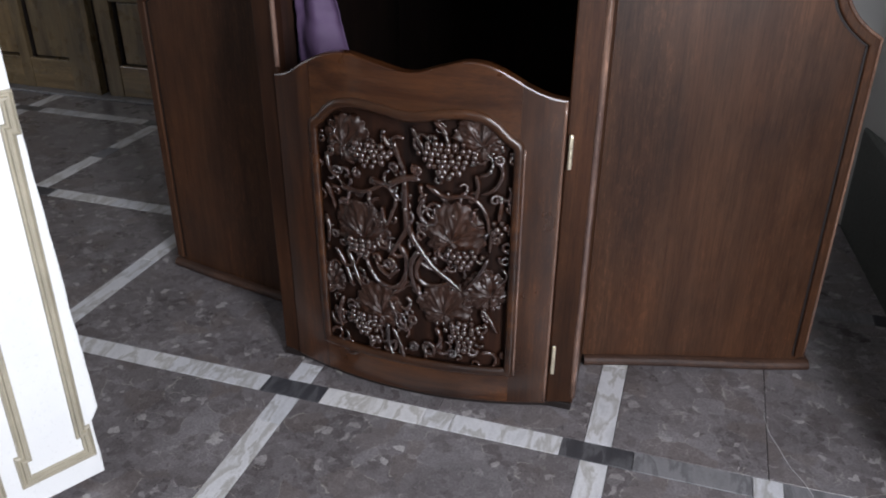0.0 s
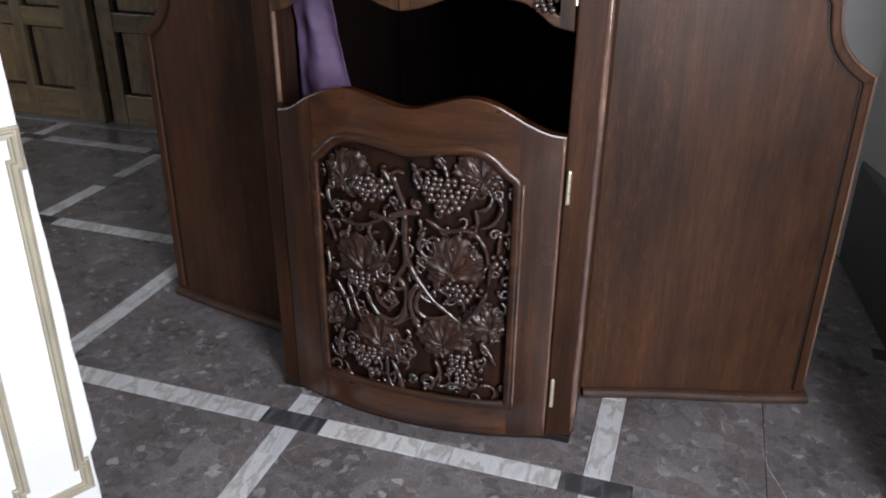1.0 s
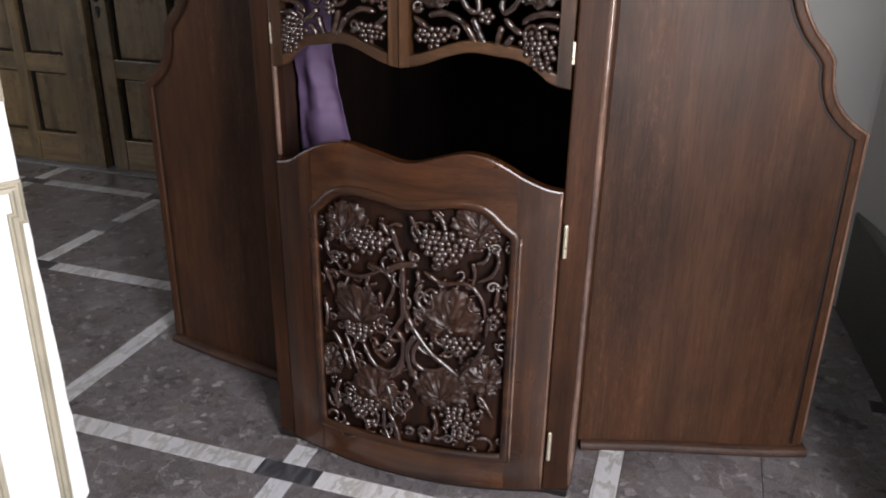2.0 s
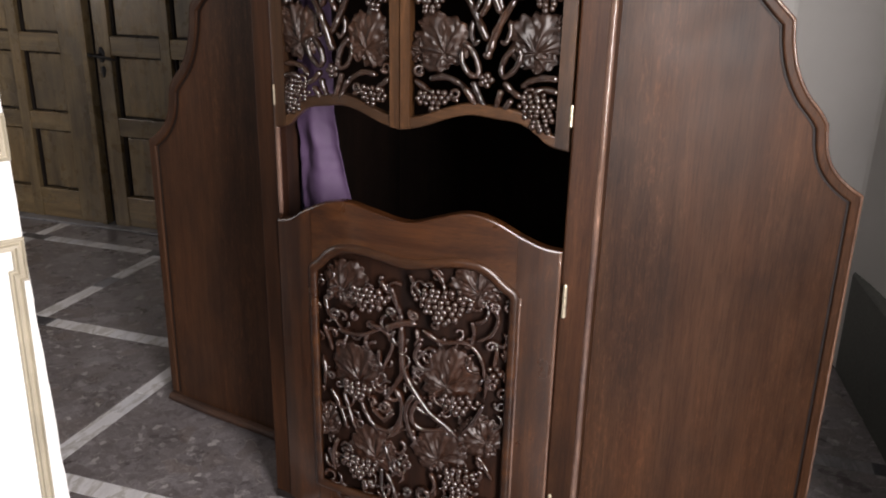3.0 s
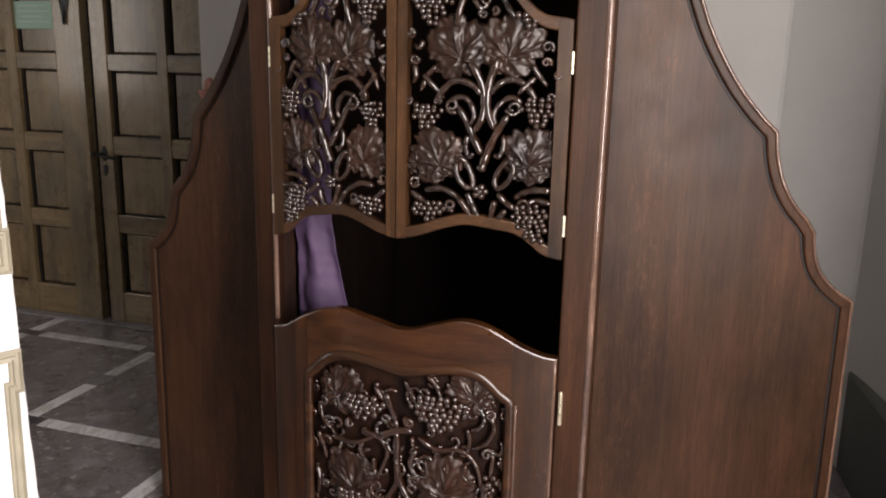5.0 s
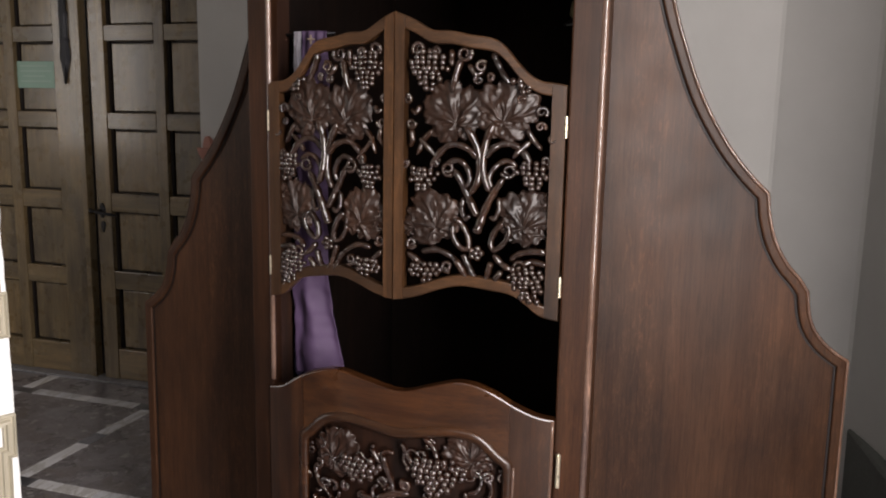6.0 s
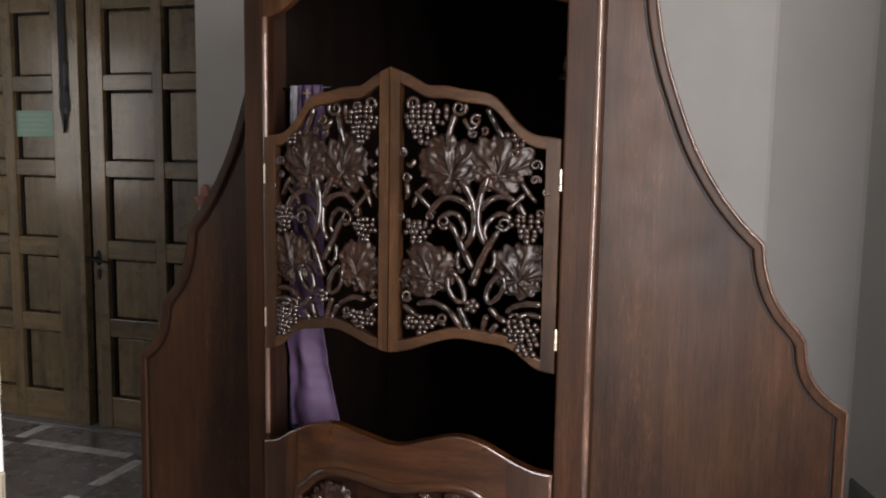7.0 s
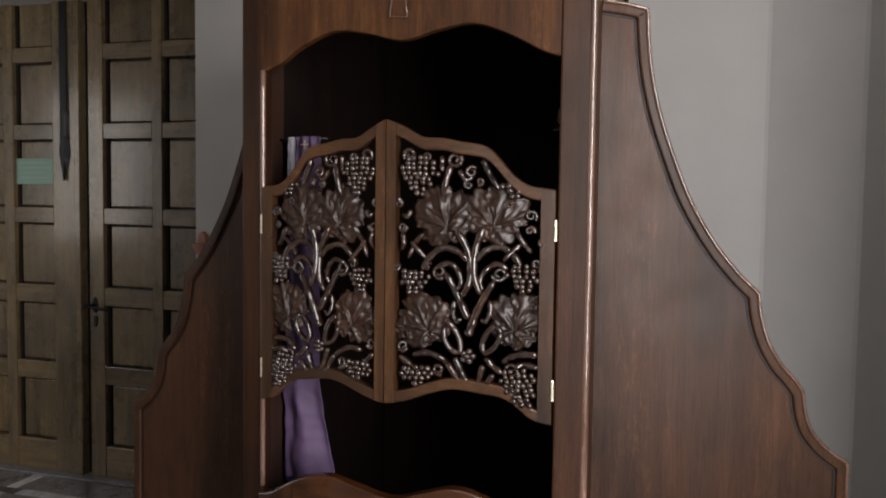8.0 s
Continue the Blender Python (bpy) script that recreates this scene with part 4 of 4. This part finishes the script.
    for line in ([(221, 756), (247, 777), (271, 824), (274, 865), (246, 860), (221, 820), (218, 771)], [(403, 767), (368, 798), (351, 847), (366, 871), (400, 844), (417, 798), (398, 768)]):
        k.vine(line, 16, 0.012, 0.85)
    for line in ([(258, 885), (275, 924), (291, 963), (312, 990)], [(230, 906), (255, 944), (275, 988)], [(362, 889), (391, 923), (430, 947)], [(357, 915), (347, 952), (335, 990)], [(395, 949), (373, 979), (369, 1015)]):
        k.vine(line, 18, 0.012, 0.8)
    for line in ([(105, 877), (161, 871), (214, 898), (240, 928)], [(548, 882), (491, 878), (444, 890), (419, 914)], [(50, 880), (94, 917), (132, 932)], [(548, 930), (492, 918), (463, 933)]):
        k.vine(line, 18, 0.010, 0.8)
    for line in ([(234, 186), (218, 249), (205, 309)], [(345, 170), (351, 190), (376, 236), (404, 277)]):
        k.vine(line, 18, 0.012, 0.8)
    for u, v, q, w in ((198, 576, 26, 12), (407, 583, 26, 12), (199, 932, 22, 12), (450, 937, 25, 12), (246, 171, 28, 12), (307, 215, 20, 10), (86, 158, 24, 12), (512, 372, 20, 11), (510, 425, 16, 10), (60, 415, 18, 11), (66, 845, 20, 11), (296, 262, 14, 10), (336, 250, 14, 10), (530, 545, 16, 10), (44, 330, 16, 10), (150, 165, 16, 10), (440, 330, 14, 9), (552, 470, 14, 9), (40, 560, 14, 9), (150, 560, 14, 9)):
        k.curl(u, v, q, 1.3, u * 0.1, 1 if u < 290 else -1, w)
    for u, v, size, t in ((208, 372, 110, 0.25), (392, 366, 112, -0.25), (140, 752, 102, 0.4), (472, 752, 104, -0.3), (62, 780, 44, 1.2), (545, 700, 36, -1.0)):
        k.leaf(u, v, size, t, 0.008)
    for u, v, w, h, lean in ((116, 248, 126, 150, 0.0), (452, 296, 44, 60, 0.9), (104, 622, 112, 84, 0.0), (490, 610, 100, 104, 0.0), (118, 968, 132, 82, 0.0), (484, 1014, 124, 140, 0.25)):
        k.grapes(u, v, w * 1.08, h * 1.05, 21.5, 0.010, lean)
    k.berry(303, 882, 24)
    return leaf


upper_leaf(1, 0.405, 11, CARVED_UP)
upper_leaf(-1, 0.357, 12, CARVED_UP)

# ---- stole on its peg ----
peg = part("peg", tube([(-0.062, 0.25, 1.852), (0.0, 0.25, 1.853), (0.082, 0.25, 1.855)], [0.004, 0.0035, 0.004]), IRON, C, "small dark metal peg rail", smooth=True)
stole = thing("stole", (0.03, 0.25, 1.86), "purple satin stole with a gold cross, draped on a peg", "stole")


def hanging(lefts, rights, y, z1, z0, seed, deep=0.010):
    """Folded cloth with thickness; its side edges run through the given x at top, two thirds down and bottom."""
    cols, rows = 26, 110
    front, back = [], []
    for j in range(rows + 1):
        s = j / rows
        fr, bk = [], []
        for i in range(cols + 1):
            c = i / cols
            x = float(np.interp(s, (0, 0.70, 1), lefts) * (1 - c) + np.interp(s, (0, 0.70, 1), rights) * c)
            fold = deep * (0.4 + s) * math.sin(c * 7.5 + seed + 0.8 * s) + 1.4 * deep * noise.noise(Vector((c * 4, s * 13, seed)))
            ridge = 0.7 * deep * (noise.noise(Vector((c * 2.2 + 3 * s, s * 34, seed + 5))) + 0.5 * math.sin(s * 31 + 4 * c + seed))
            z = z1 + (z0 - z1) * s + 0.012 * math.sin(c * 3 + seed) * s
            fr.append((x, y + fold + ridge, z))
            bk.append((x, y + fold + ridge + 0.003, z))
        front.append(fr)
        back.append(bk)
    return loft([f + b[::-1] for f, b in zip(front, back)])


part("cloth", hanging((-0.008, -0.048, -0.040), (0.066, 0.062, 0.112), 0.235, 1.860, 0.90, 0.4), PURPLE, stole, smooth=True)
# The rear fall's shade is put into its dark blue colour.
part("back_fall", hanging((-0.03, -0.048, -0.060), (0.03, 0.0, 0.0), 0.268, 1.852, 0.89, 2.0, 0.006), INDIGO, stole, "reverse of the stole, its shade put into dark blue", smooth=True)
part("lining", hanging((-0.026, -0.030, -0.030), (-0.006, -0.010, -0.012), 0.226, 1.858, 1.62, 1.1, 0.0015), LINING, stole, "white lining", smooth=True)
part("gold_cross", box(0.0265, 0.0305, 0.2135, 0.2175, 1.824, 1.848, 0.001), GOLD, stole, "gold embroidered cross")
part("gold_cross", box(0.017, 0.040, 0.2130, 0.2170, 1.835, 1.839, 0.001), GOLD, stole)

# ---- small lamp inside ----
lamp = thing("inner_lamp", (0.70, 0.34, 1.89), "small old brass lamp with a dark shade, switched off", "lamp")
part("arm", tube(spline([(0.755, 0.35, 1.975), (0.735, 0.345, 1.972), (0.712, 0.34, 1.955), (0.700, 0.34, 1.930)], 5), [0.004] * 16), IRON, lamp, smooth=True)
for name, mat, profile in (("socket", OLD_BRASS, ((1.935, 0.006), (1.92, 0.009), (1.902, 0.011), (1.898, 0.007), (1.894, 0.006))),
                           ("shade", GLASS_DARK, ((1.895, 0.006), (1.889, 0.013), (1.880, 0.024), (1.874, 0.028), (1.872, 0.025), (1.878, 0.019)))):
    rings = [[(0.700 + r * math.cos(a), 0.34 + r * math.sin(a), z) for a in (2 * math.pi * k / 24 for k in range(24))] for z, r in profile]
    part(name, loft(rings), mat, lamp, smooth=True)

# ---- white panelled leaf ----
white = thing("white_door", (-0.42, -0.76, 0.02), "open white painted door leaf with beige eared mouldings", "door")
AX, AY, DX, DY = -0.289, -0.517, -0.4703, -0.8825


def leaf_at(s, z, out=0.0):
    return Vector((AX + s * DX + out * 0.8825, AY + s * DY - out * 0.4703, z))


def leaf_slab(s0, s1, z0, z1, o0, o1, bevel=0.003):
    bm = box(s0, s1, o0, o1, z0, z1, bevel)
    for v in bm.verts:
        v.co = leaf_at(v.co.x, v.co.z, v.co.y)
    return bm


rings = []
for z in spread(0.022, 2.24, 70):
    chip = 0.006 * max(0.0, noise.noise(Vector((z * 9, 2.0, 0)))) + 0.003 * max(0, noise.noise(Vector((z * 40, 5.0, 0))))
    step = -0.020 + 0.016 * min(1.0, (z - 0.2) / 0.8) if z > 0.20 else 0.0
    e = step + chip
    rings.append([leaf_at(e, z, -0.04), leaf_at(e, z, -0.002), leaf_at(e + 0.003, z, 0.0), leaf_at(0.46, z, 0.0), leaf_at(0.46, z, -0.04)])
part("leaf", loft(rings), WHITE, white)


def eared(z_shift, tall, s_shift):
    """A raised moulding frame with stepped corners."""
    s0, s1, e, h = 0.010 + s_shift, 0.190 + s_shift, 0.011, 0.095
    z0, z1 = 0.085 + z_shift, 0.085 + z_shift + tall
    path = [(s0, z0), (s1, z0), (s1, z0 + h), (s1 - e, z0 + h), (s1 - e, z1 - h), (s1, z1 - h), (s1, z1), (s0, z1), (s0, z1 - h), (s0 + e, z1 - h), (s0 + e, z0 + h), (s0, z0 + h)]
    m = len(path)
    rings = []
    for i, (s, z) in enumerate(path):
        p = Vector((s, z))
        a, c = (p - Vector(path[i - 1])).normalized(), (Vector(path[(i + 1) % m]) - p).normalized()
        sa, sc = Vector((-a.y, a.x)), Vector((-c.y, c.x))
        t = sa + sc
        t = t / max(0.3, t.dot(sa))
        ring = []
        for u, v in ((0.0, 0.0), (0.001, 0.006), (0.006, 0.009), (0.010, 0.004), (0.014, 0.004), (0.017, 0.011), (0.023, 0.012), (0.026, 0.005), (0.031, 0.006), (0.034, 0.0)):
            q = p + t * (0.8 * u)
            lean = 0.014 * min(1.0, max(0.0, (q.y - 0.2) / 0.8))
            ring.append(leaf_at(q.x - lean, q.y, v + 0.0005))
        rings.append(ring)
    rings.append(rings[0])
    part("moulding", loft(rings, caps=False), BEIGE, white, "beige painted eared moulding")


for s in (0.0, 0.215):
    eared(0.0, 0.94, s)
    eared(1.10, 0.95, s)

# ---- cable on the floor by the plinth ----
wire = thing("cable", (1.72, 1.3, 0.0), "thin pale cable lying on the floor beside the plinth", "cable")
part("lead", tube(spline([(1.60, 1.52, 0.004), (1.66, 1.40, 0.004), (1.72, 1.25, 0.004), (1.735, 1.22, 0.02), (1.745, 1.26, 0.2), (1.765, 1.22, 0.34), (1.80, 1.18, 0.36)], 6), [0.0022] * 37, 6), CABLE, wire, smooth=True)

# ---- floor ----
PITCH, BAND = 0.9, 0.0375
YP = 0.955          # pitch of the bands across the view
Y0 = -0.0375
floor = part("floor", box(-5.3, 2.9, -4.7, 2.6, -0.12, -0.006, 0), GROUT)
tagged(floor, "polished grey breccia floor with a grid of white marble bands", "floor", kind="structure")
shared = {}
pick = random.Random(5)


def tile(x0, x1, y0, y1, name, mat):
    """A floor piece with a fine joint all round; alike pieces share their mesh."""
    w, d = round(x1 - x0 - 0.0016, 4), round(y1 - y0 - 0.0016, 4)
    key = (name, w, d, mat.name)
    if key not in shared:
        e = 0.0012
        zs = [(-w / 2, -d / 2, -0.006), (w / 2, -d / 2, -0.006), (w / 2, d / 2, -0.006), (-w / 2, d / 2, -0.006)]
        md = [(x, y, -e) for x, y, z in zs]
        up = [(x - math.copysign(e, x), y - math.copysign(e, y), 0.0) for x, y, z in zs]
        bm = loft([zs, md, up])
        me = bpy.data.meshes.new(name)
        bmesh.ops.recalc_face_normals(bm, faces=bm.faces)
        bm.to_mesh(me)
        bm.free()
        me.materials.append(mat)
        shared[key] = me
    ob = new(name, shared[key])
    ob.location = ((x0 + x1) / 2, (y0 + y1) / 2, pick.uniform(-0.0004, 0.0))
    ob.parent = floor
    return ob


def band_cuts(a, b):
    """Where one stretch of band is cut into pieces."""
    n = b - a
    cuts = [a, a + n * pick.uniform(0.40, 0.48), a + n * pick.uniform(0.52, 0.60), b]
    return cuts


for i in range(-6, 6):
    for j in range(-5, 3):
        cx, cy = i * PITCH, Y0 + j * YP
        x0, x1, y0, y1 = cx + BAND, cx + PITCH - BAND, cy + BAND, cy + YP - BAND
        if y0 > 2.55 or x0 > 2.85 or x1 < -5.2:
            continue
        y1 = min(y1, 2.6)
        near = -3.2 < cx < 2.0 and -1.3 < cy
        if i >= 1 or (i + j) % 3 == 0:
            xm = (x0 + x1) / 2 - 0.01
            tile(x0, xm, y0, y1, "slab", STONE)
            tile(xm, x1, y0, y1, "slab", STONE)
        else:
            tile(x0, x1, y0, y1, "slab", STONE)
        # band along x, from this crossing to the next: black ends, white between
        tile(cx - 0.095, cx + 0.098, cy - BAND, cy + BAND, "band_piece", MARBLE_K)
        a, b = cx + 0.098, cx + PITCH - 0.095
        if (i, j) == (1, 0):
            tile(a, cx + 0.40, cy - BAND, cy + BAND, "band_piece", MARBLE_G)
            tile(cx + 0.40, cx + 0.475, cy - BAND, cy + BAND, "band_piece", MARBLE_W)
            tile(cx + 0.475, b, cy - BAND, cy + BAND, "band_piece", MARBLE_G)
        else:
            cuts = [a, cx + 0.41, cx + 0.493, b] if (i, j) == (0, 0) else band_cuts(a, b) if near else [a, b]
            for p, q in zip(cuts, cuts[1:]):
                tile(p, q, cy - BAND, cy + BAND, "band_piece", MARBLE_W if pick.random() < 0.85 else MARBLE_G)
        # band along y
        a, b = cy + BAND, cy + YP - BAND
        cuts = [a, a + 0.40, b - 0.12, b] if (i, j) == (0, -1) else band_cuts(a, b) if near else [a, b]
        if i == 0 and j == 0:
            cuts = [a, a + 0.09, b]
        for k, (p, q) in enumerate(zip(cuts, cuts[1:])):
            if q < 2.6:
                tile(cx - BAND, cx + BAND, p, q, "band_piece", STONE if (i, j, k) == (0, 0, 1) else MARBLE_W if pick.random() < 0.85 else MARBLE_G)

# pale vein that runs across one slab
vein = [(1.335, 0.27), (1.345, 0.20), (1.372, 0.13), (1.395, 0.07), (1.425, 0.02), (1.446, -0.03)]
part("vein", tube([(p[0], p[1], 0.0002) for p in spline(vein, 5)], [0.0009] * 26, 6), MARBLE_W, floor, "thin pale vein in the stone")
